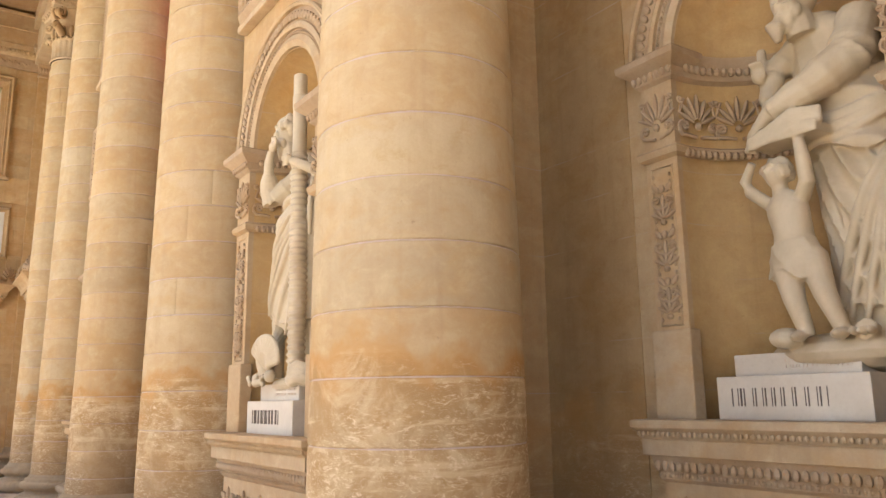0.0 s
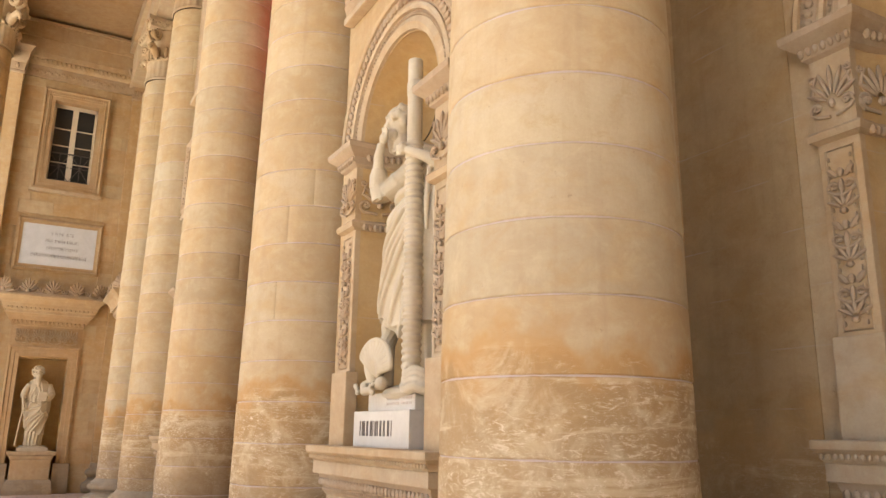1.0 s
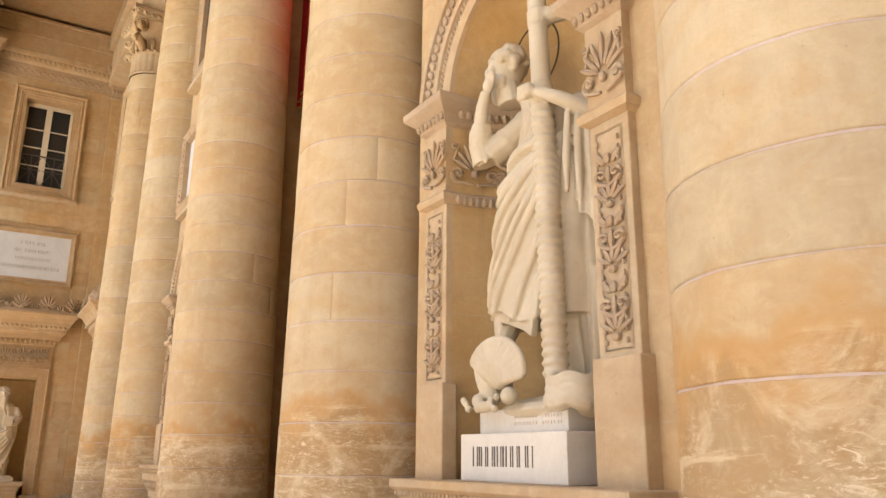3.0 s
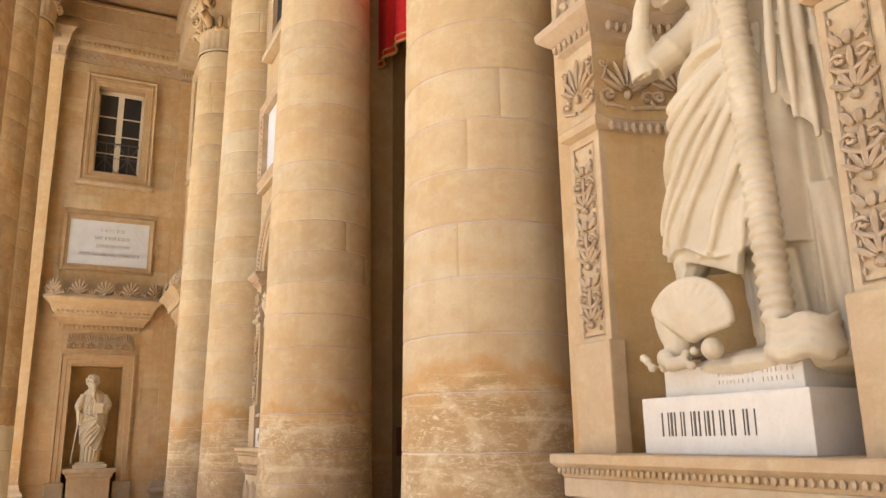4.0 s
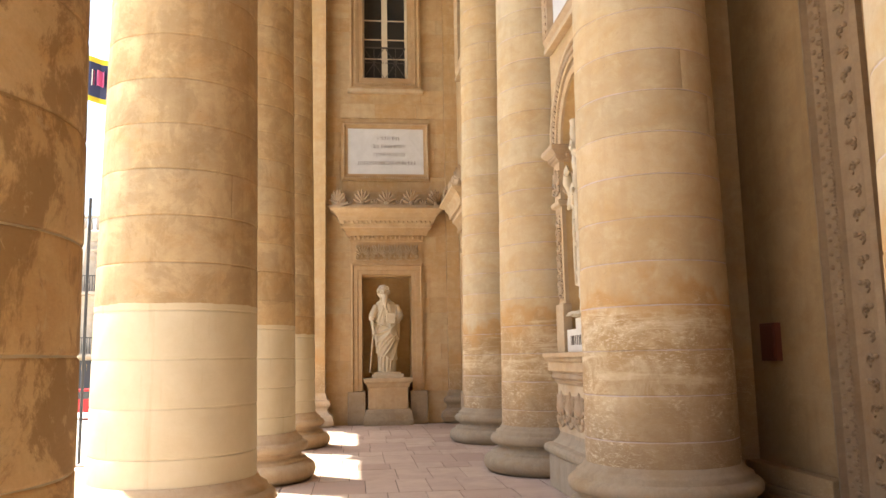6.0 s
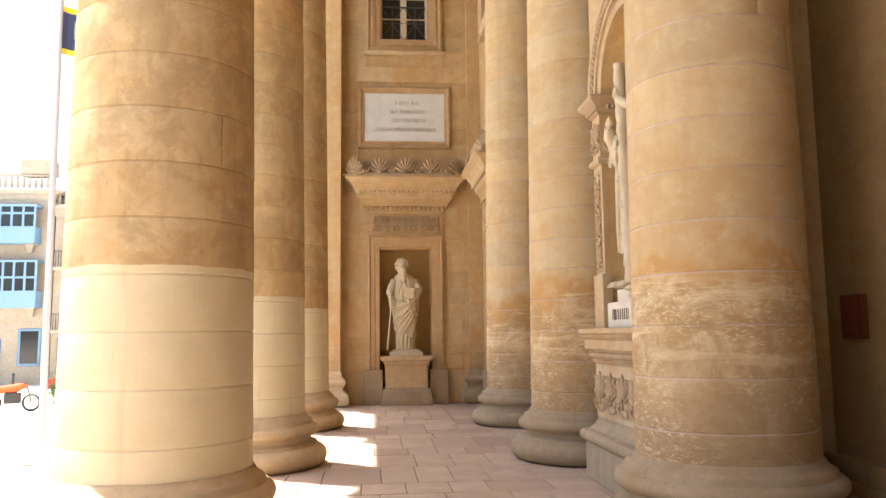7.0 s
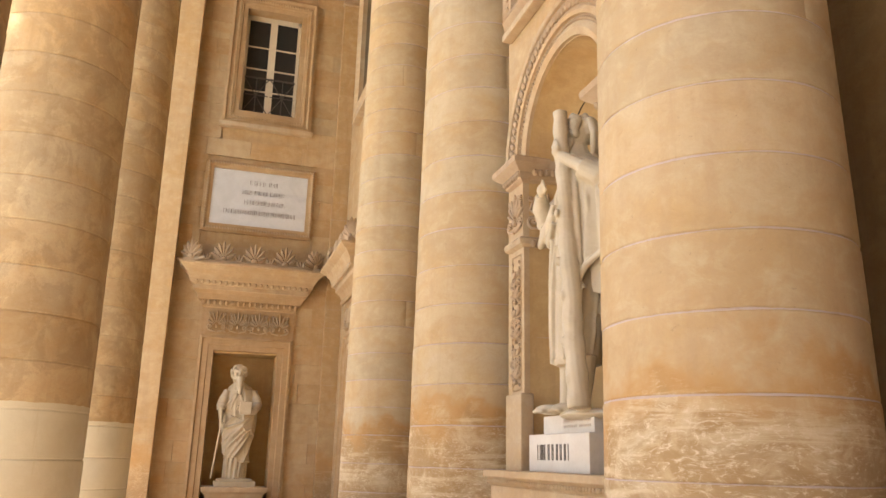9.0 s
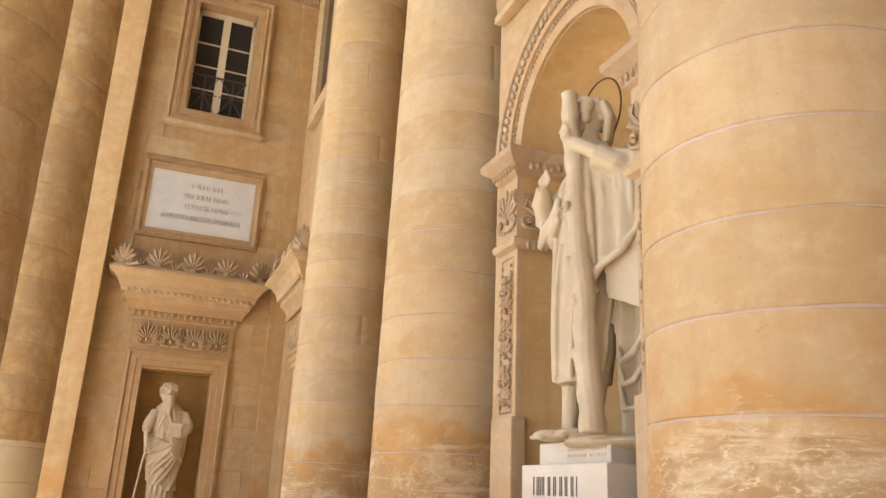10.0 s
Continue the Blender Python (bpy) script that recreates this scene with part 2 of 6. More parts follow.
def lathe(profile, segs=48, cap=True):
    bm = bmesh.new()
    rings = [[bm.verts.new((r * math.cos(2 * math.pi * i / segs), r * math.sin(2 * math.pi * i / segs), z)) for i in range(segs)] for r, z in profile]
    for a, b in zip(rings, rings[1:]):
        for i in range(segs):
            bm.faces.new((a[i], a[(i + 1) % segs], b[(i + 1) % segs], b[i]))
    if cap:
        bm.faces.new(rings[0][::-1])
        bm.faces.new(rings[-1])
    return bm


def tube(bm, pts, radii, sides=8):
    """A tube along points, closed at its ends."""
    pts = [Vector(p) for p in pts]
    if isinstance(radii, (int, float)):
        radii = [radii] * len(pts)
    rings = []
    up = Vector((0.13, 0.21, 0.97))
    for i, p in enumerate(pts):
        way = (pts[min(i + 1, len(pts) - 1)] - pts[max(i - 1, 0)]).normalized()
        a = way.cross(up)
        if a.length < 0.05:
            a = way.cross(Vector((1, 0, 0)))
        a.normalize()
        b = way.cross(a)
        rings.append([bm.verts.new(p + radii[i] * (math.cos(t) * a + math.sin(t) * b)) for t in (2 * math.pi * k / sides for k in range(sides))])
    for p, q in zip(rings, rings[1:]):
        for k in range(sides):
            bm.faces.new((p[k], p[(k + 1) % sides], q[(k + 1) % sides], q[k]))
    bm.faces.new(rings[0][::-1])
    bm.faces.new(rings[-1])
    return bm


def ball(bm, c, rx, ry, rz, u=8, v=6, turn=None):
    m = Matrix.Translation(c)
    if turn is not None:
        m = m @ turn
    bmesh.ops.create_uvsphere(bm, u_segments=u, v_segments=v, radius=1.0, matrix=m @ Matrix.Diagonal((rx, ry, rz, 1)))
    return bm


# ---------------------------------------------------------------- plan (metres)
END_Y = 22.0                       # end wall
BAY_X = 3.05                       # face of the niche bays
COL_X, OUT_X = 3.17, -0.98         # inner and outer colonnade
COL_Y = (-2.0, 2.06, 6.15, 10.28, 14.14, 17.90)
BAY_Y = (3.92, 11.86)               # middles of the two projecting niche bays
SPRING, HALF = 4.02, 0.70          # niche: springing height, half width
ARCH_Z = 11.5                      # underside of the architrave


# ---------------------------------------------------------------- ground and floor
part("ground", boxes((-600, 600, -600, 600, -2.1, -1.1)), M_GROUND)
tagged(bpy.data.objects["ground"], "sunlit pale stone paving of the open square", "ground", kind="structure")
m_slab, nt, b = material("floor_slab", 0.7)
at = place_of(nt)
rnd = nt.nodes.new("ShaderNodeObjectInfo").outputs["Random"]
col = mix(nt, rnd, (0.36, 0.26, 0.20), (0.47, 0.37, 0.29))
col = mix(nt, ramp(nt, noise_at(nt, at, 3, 6, 0.65), 0.4, 0.7, 0, 0.6), col, (0.30, 0.23, 0.18))
col = mix(nt, ramp(nt, noise_at(nt, at, 26, 4, 0.7), 0.6, 0.75, 0, 0.5), col, (0.18, 0.13, 0.10))
nt.links.new(col, b.inputs["Base Color"])
bump(nt, b, noise_at(nt, at, 18, 6, 0.7), 0.5, 0.006)
M_FLOOR = m_slab
M_BED = plain("dark_joint_bed", (0.12, 0.09, 0.07), 0.9)
floor = part("floor", boxes((-3.4, 4.8, -9.0, 23.0, -1.2, -0.012)), M_BED)
tagged(floor, "worn greyish-pink stone slabs of the portico floor", "floor", kind="structure")
for i in range(6):
    st = part("entrance_step", boxes((-3.4 - 0.34 * (i + 1), -3.4 - 0.34 * i, -9, 23.0, -1.2, -0.02 - 0.18 * (i + 1)), bev=0.015), M_GROUND)
    tagged(st, "long pale limestone step along the portico", "step", "portico steps")


# ---------------------------------------------------------------- columns
def shaft_r(z):
    u = max(0.0, (z - 0.72) / 9.24)
    return 0.655 - 0.122 * u ** 1.05


Z_SHAFT, N_COURSE, C_H = 0.442, 26, 0.366


def course_mesh(k, seed):
    rng = random.Random(seed)
    z0 = Z_SHAFT + k * C_H
    cuts = sorted((rng.uniform(0, 2 * math.pi) + j * 2.6) % (2 * math.pi) for j in range(rng.choice((0, 0, 1))))
    angles = [(a * 2 * math.pi / 44, 0.0) for a in range(44)]
    angles = [(a, d) for a, d in angles if all(abs((a - c + math.pi) % (2 * math.pi) - math.pi) > 0.03 for c in cuts)]
    for c in cuts:
        angles += [((c - 0.007) % (2 * math.pi), 0.0), ((c - 0.002) % (2 * math.pi), 0.0025), ((c + 0.002) % (2 * math.pi), 0.0025), ((c + 0.007) % (2 * math.pi), 0.0)]
    angles.sort()
    bm = bmesh.new()
    rows = []
    for dz, cut in ((0.0, 0.03), (0.0035, 0.006), (0.007, 0.0008), (0.015, 0.0), (C_H - 0.015, 0.0), (C_H - 0.007, 0.0008), (C_H - 0.0035, 0.006), (C_H, 0.03)):
        row = []
        for i, (a, d) in enumerate(angles):
            wob = 0.0025 * noise.noise((math.cos(a) * 5, math.sin(a) * 5, k * 3.1 + dz * 4))
            chip = 0.007 * max(0, noise.noise((math.cos(a) * 9, math.sin(a) * 9, seed + k * 7.7 + (0 if dz < 0.1 else 5)))) if cut else 0
            r = shaft_r(z0 + dz) - cut - d - chip + wob
            row.append(bm.verts.new((r * math.cos(a), r * math.sin(a), z0 + dz + (0.004 * noise.noise((a * 2.5, k, 1.7)) if cut else 0))))
        rows.append(row)
    n = len(angles)
    for p, q in zip(rows, rows[1:]):
        for i in range(n):
            bm.faces.new((p[i], p[(i + 1) % n], q[(i + 1) % n], q[i]))
    me = bpy.data.meshes.new("course")
    bm.to_mesh(me)
    bm.free()
    me.shade_smooth()
    return me


COURSES = [course_mesh(k, 11 + k) for k in range(N_COURSE)]
COURSES_OUT, COURSES_OLD = [], []
for me in COURSES:
    me.materials.append(M_COLUMN)
    c = me.copy()
    c.materials[0] = M_OUTER
    COURSES_OUT.append(c)
    c = me.copy()
    c.materials[0] = M_PEELING
    COURSES_OLD.append(c)


def torus_profile(r, z0, z1, n=7):
    h = (z1 - z0) / 2
    return [(r - h + h * math.sin(math.pi * i / (n - 1)), z0 + h - h * math.cos(math.pi * i / (n - 1))) for i in range(n)]


def base_mesh(mat):
    prof = [(0.85, 0.0)] + torus_profile(0.92, 0.0, 0.24) + [(0.80, 0.245), (0.80, 0.27), (0.75, 0.285), (0.725, 0.31), (0.73, 0.335), (0.76, 0.35)]
    prof += torus_profile(0.82, 0.355, 0.485) + [(0.745, 0.49), (0.745, 0.525), (0.71, 0.54), (0.685, 0.565), (0.668, 0.60), (0.64, 0.605)]
    return part("base", lathe(prof, 56), mat, smooth=True)


def spiral(cx, cz, r0, turns, n, inward=0.86, start=0.0):
    return [(cx + r0 * inward ** (i * 8 * turns / n) * math.cos(start + 2 * math.pi * turns * i / n), cz + r0 * inward ** (i * 8 * turns / n) * math.sin(start + 2 * math.pi * turns * i / n)) for i in range(n + 1)]


def column(x, y, mat, courses, label, seed):
    rng = random.Random(seed)
    c = thing("column", label, "column", pose(x, y, 0), "portico columns")
    b = base_mesh(M_BASE if mat is M_COLUMN else M_TRIM)
    b.parent = c
    part("joint_bed", lathe([(shaft_r(0.45 + 0.475 * q) - 0.0065, 0.45 + 0.475 * q) for q in range(21)], 64), M_MORTAR if mat is M_COLUMN else mat, c, smooth=True)
    for k in range(N_COURSE):
        ob = new("course", courses[k])
        ob.parent = c
        s = 1 + rng.uniform(-0.003, 0.003)
        ob.matrix_basis = pose(0, 0, 0, 0, 0, rng.uniform(0, 360)) @ Matrix.Diagonal((s, s, 1, 1))
    return c


# capital pieces, shared by all columns
def neck_mesh():
    bm = bmesh.new()
    rings = []
    for z, r in ((9.40, 0.555), (9.43, 0.575), (9.46, 0.555), (9.48, 0.55), (9.88, 0.54), (9.90, 0.55)):
        ring = []
        for i in range(96):
            a = 2 * math.pi * i / 96
            dip = 0.035 * abs(math.sin(a * 12)) if 9.47 < z < 9.89 else 0.0
            ring.append(bm.verts.new(((r - 0.035 + dip) * math.cos(a), (r - 0.035 + dip) * math.sin(a), z) if 9.47 < z < 9.89 else (r * math.cos(a), r * math.sin(a), z)))
        rings.append(ring)
    for p, q in zip(rings, rings[1:]):
        for i in range(96):
            bm.faces.new((p[i], p[(i + 1) % 96], q[(i + 1) % 96], q[i]))
    return bm


def volute_mesh():
    """One corner volute with the drooping scroll and leaf under it, at the +x corner."""
    bm = bmesh.new()
    for side in (-1, 1):
        pts = [(0.42, side * 0.10, 10.35), (0.56, side * 0.09, 10.62)] + [(p[0], side * 0.075, p[1]) for p in spiral(0.76, 10.50, 0.20, 1.9, 26, 0.85, 1.7)]
        tube(bm, pts, [0.05] * 2 + [0.055 - 0.0012 * i for i in range(len(pts) - 2)], 8)
    ball(bm, (0.76, 0, 10.50), 0.10, 0.09, 0.10)
    tube(bm, [(0.55, 0, 10.0), (0.66, 0, 10.12), (0.80, 0, 10.22), (0.86, 0, 10.14), (0.83, 0, 10.05)], [0.09, 0.1, 0.08, 0.06, 0.02], 8)
    return bm


cap_meshes = {}
b0 = part("neck", neck_mesh(), M_TRIM, smooth=True)
cap_meshes["neck"] = b0.data
bm = lathe([(0.50, 9.88), (0.56, 9.90), (0.57, 9.94), (0.54, 9.97), (0.50, 10.0), (0.50, 10.3), (0.56, 10.5), (0.64, 10.62), (0.66, 10.66)], 48)
for i in range(24):
    a = 2 * math.pi * i / 24
    ball(bm, (0.575 * math.cos(a), 0.575 * math.sin(a), 9.95), 0.045, 0.045, 0.04, 6, 5)
for i in range(16):
    a = 2 * math.pi * i / 16
    ball(bm, (0.53 * math.cos(a), 0.53 * math.sin(a), 10.13), 0.06, 0.06, 0.15, 6, 6)
b1 = part("bell", bm, M_TRIM, smooth=True)
cap_meshes["bell"] = b1.data
b2 = part("volute", volute_mesh(), M_TRIM, smooth=True)
cap_meshes["volute"] = b2.data
bm = bmesh.new()
rings = []
for z, s in ((10.66, 0.90), (10.72, 0.95), (10.78, 0.97), (10.80, 1.0), (10.9, 1.0)):
    ring = []
    for q in range(4):
        for i in range(8):
            u = -0.88 + 1.76 * i / 8
            d = 0.80 - 0.14 * (1 - u * u)
            a = q * math.pi / 2
            px, py = d * s, u * 0.80 * s
            ring.append(bm.verts.new((px * math.cos(a) - py * math.sin(a), px * math.sin(a) + py * math.cos(a), z)))
    rings.append(ring)
for p, q in zip(rings, rings[1:]):
    for i in range(32):
        bm.faces.new((p[i], p[(i + 1) % 32], q[(i + 1) % 32], q[i]))
bm.faces.new(rings[0][::-1])
bm.faces.new(rings[-1])
for q in range(4):
    for i in range(9):
        u = -0.8 + 0.2 * i
        d = (0.80 - 0.14 * (1 - u * u)) * 0.965
        v = Matrix.Rotation(q * math.pi / 2, 4, "Z") @ Vector((d, u * 0.78, 10.75))
        ball(bm, v, 0.05, 0.05, 0.045, 6, 5)
b3 = part("abacus", bm, M_TRIM)
cap_meshes["abacus"] = b3.data
for o in (b0, b1, b2, b3):
    bpy.data.objects.remove(o)


def capital(col):
    cap = new("capital")
    cap.parent = col
    cap.matrix_basis = pose(0, 0, 0.56)
    for n in ("neck", "bell", "abacus"):
        new(n, cap_meshes[n]).parent = cap
    for k in range(4):
        v = new("volute", cap_meshes["volute"])
        v.parent = cap
        v.matrix_basis = pose(0, 0, 0, 0, 0, 45 + 90 * k)


for i, y in enumerate(COL_Y):
    c = column(COL_X, y, M_COLUMN, COURSES, "honey limestone column with scratched, worn lower courses", 40 + i)
    capital(c)
for i, y in enumerate(COL_Y):
    old = i < 3
    c = column((-1.0, -1.0, -1.02, -0.94, -0.90, -0.82)[i], y, M_OUTER, COURSES_OLD if old else COURSES_OUT, "brown limestone column with peeling, flaking surface" if old else "honey limestone column with renewed pale lower courses", 80 + i)
    capital(c)


# ---------------------------------------------------------------- walls
def structure(ob, label, category):
    return tagged(ob, label, category, kind="structure")


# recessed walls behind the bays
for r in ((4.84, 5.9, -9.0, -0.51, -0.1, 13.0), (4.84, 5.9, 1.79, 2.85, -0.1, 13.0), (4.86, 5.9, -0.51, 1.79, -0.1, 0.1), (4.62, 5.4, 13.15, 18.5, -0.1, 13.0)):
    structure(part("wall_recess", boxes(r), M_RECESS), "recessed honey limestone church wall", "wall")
structure(part("wall_doorway", boxes((4.3, 5.4, 5.07, 10.85, -0.1, 13.0)), M_SHADED), "limestone wall round the church door, shade put into its brown", "wall")
structure(part("wall_side", boxes((BAY_X, 5.4, 18.5, END_Y + 1.0, -0.1, 13.0)), M_WALL), "limestone church wall beside the end wall", "wall")
structure(part("wall_south", boxes((-0.5, 5.9, -9.8, -9.0, -0.1, 13.0)), M_WALL), "limestone end wall of the portico", "wall")
structure(part("architrave_outer", boxes((-1.42, -0.42, -9.0, END_Y + 1.0, ARCH_Z, 13.8)), M_TRIM), "plain limestone beam over the outer columns", "beam")
structure(part("architrave_inner", boxes((2.62, 5.9, -9.0, END_Y, ARCH_Z, 12.5), (2.5, 5.9, -9.0, END_Y, 12.5, 13.0)), M_TRIM), "plain limestone beam over the inner columns", "beam")
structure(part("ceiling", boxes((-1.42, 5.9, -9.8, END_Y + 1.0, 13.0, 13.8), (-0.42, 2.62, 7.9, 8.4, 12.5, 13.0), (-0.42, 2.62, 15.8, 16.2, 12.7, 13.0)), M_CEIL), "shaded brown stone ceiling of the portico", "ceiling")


def niche_bay(cy, face_x=BAY_X, rise=0.0):
    """Projecting wall with an arched niche; local x runs along the wall, local y into it."""
    bay = structure(new("wall_bay"), "honey limestone wall bay with an arched statue niche", "wall")
    bay.matrix_world = pose(face_x, cy, rise, 0, 0, -90)
    W, D, TOP = 1.15, 1.95, 11.5
    R = HALF
    n = 24
    bm = bmesh.new()
    arc = [(R * math.cos(math.pi * i / n), SPRING + R * math.sin(math.pi * i / n)) for i in range(n + 1)]
    # front with the opening cut through
    def face(*pts):
        bm.faces.new([bm.verts.new(p) for p in pts])
    face((R, 0, 0), (W, 0, 0), (W, 0, SPRING), (R, 0, SPRING))
    face((-W, 0, 0), (-R, 0, 0), (-R, 0, SPRING), (-W, 0, SPRING))
    face((-R, 0, 0), (R, 0, 0), (R, 0, 1.5), (-R, 0, 1.5))
    zt = SPRING + 1.3
    for (xa, za), (xb, zb) in zip(arc, arc[1:]):
        def out(x, z):
            a = math.atan2(z - SPRING, x)
            k = min(W / abs(math.cos(a)) if abs(math.cos(a)) > 1e-6 else 99, 1.3 / math.sin(a) if math.sin(a) > 1e-6 else 99)
            return (k * math.cos(a), 0, SPRING + k * math.sin(a))
        face((xa, 0, za), out(xa, za), out(xb, zb), (xb, 0, zb))
        ca = math.atan2(1.3, W)
        for c in (ca, math.pi - ca):
            if math.atan2(za - SPRING, xa) < c < math.atan2(zb - SPRING, xb):
                face(out(xa, za), (W * (1 if c < 1.5 else -1), 0, zt), out(xb, zb))
    face((-W, 0, zt), (W, 0, zt), (W, 0, TOP), (-W, 0, TOP))
    face((-W, D, 0), (-W, 0, 0), (-W, 0, TOP), (-W, D, TOP))
    face((W, 0, 0), (W, D, 0), (W, D, TOP), (W, 0, TOP))
    face((W, D, 0), (-W, D, 0), (-W, D, TOP), (W, D, TOP))
    bmesh.ops.remove_doubles(bm, verts=bm.verts, dist=0.0005)
    bmesh.ops.recalc_face_normals(bm, faces=bm.faces)
    part("bay_wall", bm, M_WALL, bay)
    # rounded niche with a half dome
    bm = bmesh.new()
    rows = []
    for z in (1.5, 2.2, 3.0, SPRING):
        rows.append([bm.verts.new((R * math.cos(math.pi * i / n), R * math.sin(math.pi * i / n) * 1.0, z)) for i in range(n + 1)])
    for k in range(1, 9):
        e = math.pi / 2 * k / 8
        rows.append([bm.verts.new((R * math.cos(math.pi * i / n) * math.cos(e), R * math.sin(math.pi * i / n) * math.cos(e), SPRING + R * math.sin(e))) for i in range(n + 1)])
    for p, q in zip(rows, rows[1:]):
        for i in range(n):
            bm.faces.new((p[i + 1], p[i], q[i], q[i + 1]))
    bm.faces.new(rows[0][::-1])
    bmesh.ops.remove_doubles(bm, verts=bm.verts, dist=0.0005)
    part("niche", bm, M_NICHE, bay, "hollow niche of yellow stone with a half dome", smooth=True)
    # side strips with carved panels, plain blocks under them
    for s in (-1, 1):
        x0, x1 = s * (R + 0.0), s * (R + 0.27)
        part("niche_pilaster", boxes((min(x0, x1), max(x0, x1), -0.05, 0.02, 2.1, 3.30), bev=0.008), M_TRIM, bay)
        part("pilaster_foot", boxes((min(x0, x1) - 0.015, max(x0, x1) + 0.03, -0.09, 0.02, 1.5, 2.12), bev=0.012), M_TRIM, bay)
        pan = part("carved_panel", panel_relief(0.16, 1.04), M_CARVED, bay, "carved panel of stacked palmettes")
        pan.matrix_basis = pose(s * (R + 0.135), -0.055, 2.17)
        part("panel_frame", frame_bars(s * (R + 0.135), 2.695, 0.19, 1.10, 0.014, -0.05, 0.022), M_TRIM, bay)
        im = new("impost")
        im.parent = bay
        part("impost_block", boxes((min(x0, x1), max(x0, x1), -0.055, 0.02, 3.3, 4.0)), M_TRIM, im)
        bm = stepped(bmesh.new(), min(x0, x1), max(x0, x1), -0.055, 0.02, [(0.0, 3.29), (0.035, 3.31), (0.045, 3.35), (0.03, 3.37), (0.0, 3.38)])
        part("lower_moulding", bm, M_TRIM, im)
        bm = stepped(bmesh.new(), min(x0, x1), max(x0, x1), -0.055, 0.02, [(0.0, 3.84), (0.03, 3.86), (0.05, 3.92), (0.10, 3.96), (0.12, 3.98), (0.125, 4.02), (0.12, 4.03)])
        for i in range(7):
            ball(bm, (min(x0, x1) - 0.02 + 0.31 * i / 6, -0.10, 3.90), 0.02, 0.025, 0.03, 6, 5)
        part("upper_moulding", bm, M_CARVED, im)
        pal = part("palmette", palmette_relief(0.30, 0.38), M_CARVED, im)
        pal.matrix_basis = pose((x0 + x1) / 2, -0.058, 3.42)
    # mouldings and foliage that run round the inside of the niche
    bm = bmesh.new()
    for z0, z1, o, beads in ((3.29, 3.38, 0.035, 44), (3.84, 4.03, 0.07, 38)):
        prof = [(0.0, z0), (o * 0.6, z0 + 0.02), (o, (z0 + z1) / 2), (o * (1.0 if beads > 40 else 1.5), z1 - 0.02), (0.0, z1)]
        rows = [[bm.verts.new(((R - d) * math.cos(math.pi * i / 32), (R - d) * math.sin(math.pi * i / 32), z)) for i in range(33)] for d, z in prof]
        for p, q in zip(rows, rows[1:]):
            for i in range(32):
                bm.faces.new((p[i + 1], p[i], q[i], q[i + 1]))
        for i in range(beads):
            a = math.pi * (i + 0.5) / beads
            ball(bm, ((R - o) * math.cos(a), (R - o) * math.sin(a), (z0 + z1) / 2 - 0.02), 0.026, 0.026, 0.032, 6, 5)
    part("niche_moulding", bm, M_CARVED, bay)
    bm = bmesh.new()
    src = palmette_relief(0.36, 0.36)
    for k in range(7):
        a = math.pi * (k + 0.5) / 7
        m = Matrix.Translation(((R - 0.01) * math.cos(a), (R - 0.01) * math.sin(a), 3.42)) @ Matrix.Rotation(a - math.pi / 2, 4, "Z")
        tmp = src.copy()
        tmp.transform(m)
        me = bpy.data.meshes.new("tmp")
        tmp.to_mesh(me)
        tmp.free()
        bm.from_mesh(me)
        bpy.data.meshes.remove(me)
    src.free()
    part("niche_frieze", bm, M_CARVED, bay)
    # archivolt: plain inner roll and carved outer band
    def ring(r0, r1, y0, y1, steps=40):
        bm = bmesh.new()
        rows = []
        for r, y in ((r0, 0.02), (r0, y0), ((r0 + r1) / 2, y1), (r1, y0), (r1, 0.02)):
            rows.append([bm.verts.new((r * math.cos(math.pi * i / steps), y, SPRING + 0.01 + r * math.sin(math.pi * i / steps))) for i in range(steps + 1)])
        for p, q in zip(rows, rows[1:]):
            for i in range(steps):
                bm.faces.new((p[i], p[i + 1], q[i + 1], q[i]))
        for e in (0, -1):
            bm.faces.new([r[e] for r in rows])
        bmesh.ops.recalc_face_normals(bm, faces=bm.faces)
        return bm
    part("archivolt_inner", ring(R + 0.0, R + 0.10, -0.03, -0.05), M_TRIM, bay)
    bm = ring(R + 0.10, R + 0.15, -0.02, -0.025)
    for i in range(70):
        a = math.pi * (i + 0.5) / 70
        ball(bm, ((R + 0.125) * math.cos(a), -0.03, SPRING + (R + 0.125) * math.sin(a)), 0.014, 0.014, 0.014, 5, 4)
    part("archivolt_beads", bm, M_CARVED, bay)
    part("archivolt_middle", ring(R + 0.15, R + 0.20, -0.05, -0.06), M_TRIM, bay)
    bm = ring(R + 0.20, R + 0.33, -0.03, -0.05)
    for i in range(46):
        a = math.pi * (i + 0.5) / 46
        ball(bm, ((R + 0.265) * math.cos(a), -0.05, SPRING + (R + 0.265) * math.sin(a)), 0.045, 0.022, 0.028, 6, 5, Matrix.Rotation(-a + 0.5, 4, "Y"))
    part("archivolt_band", bm, M_CARVED, bay, "carved leaf band round the arch")
    part("archivolt_edge", ring(R + 0.33, R + 0.37, -0.06, -0.075), M_TRIM, bay)
    # framed white relief over the arch
    part("relief_panel", boxes((-0.9, 0.9, -0.006, 0.02, 5.54, 6.64)), M_PLAQUE, bay, "white marble relief panel")
    bm = frame_bars(0, 6.09, 2.08, 1.36, 0.15, -0.09, 0.1)
    for s in (-1, 1):
        for i in range(13):
            ball(bm, (s * 0.965, -0.10, 5.5 + 1.18 * i / 12), 0.04, 0.02, 0.03, 6, 5)
    for i in range(26):
        ball(bm, (-0.93 + 1.86 * i / 25, -0.10, 5.485), 0.03, 0.02, 0.04, 6, 5)
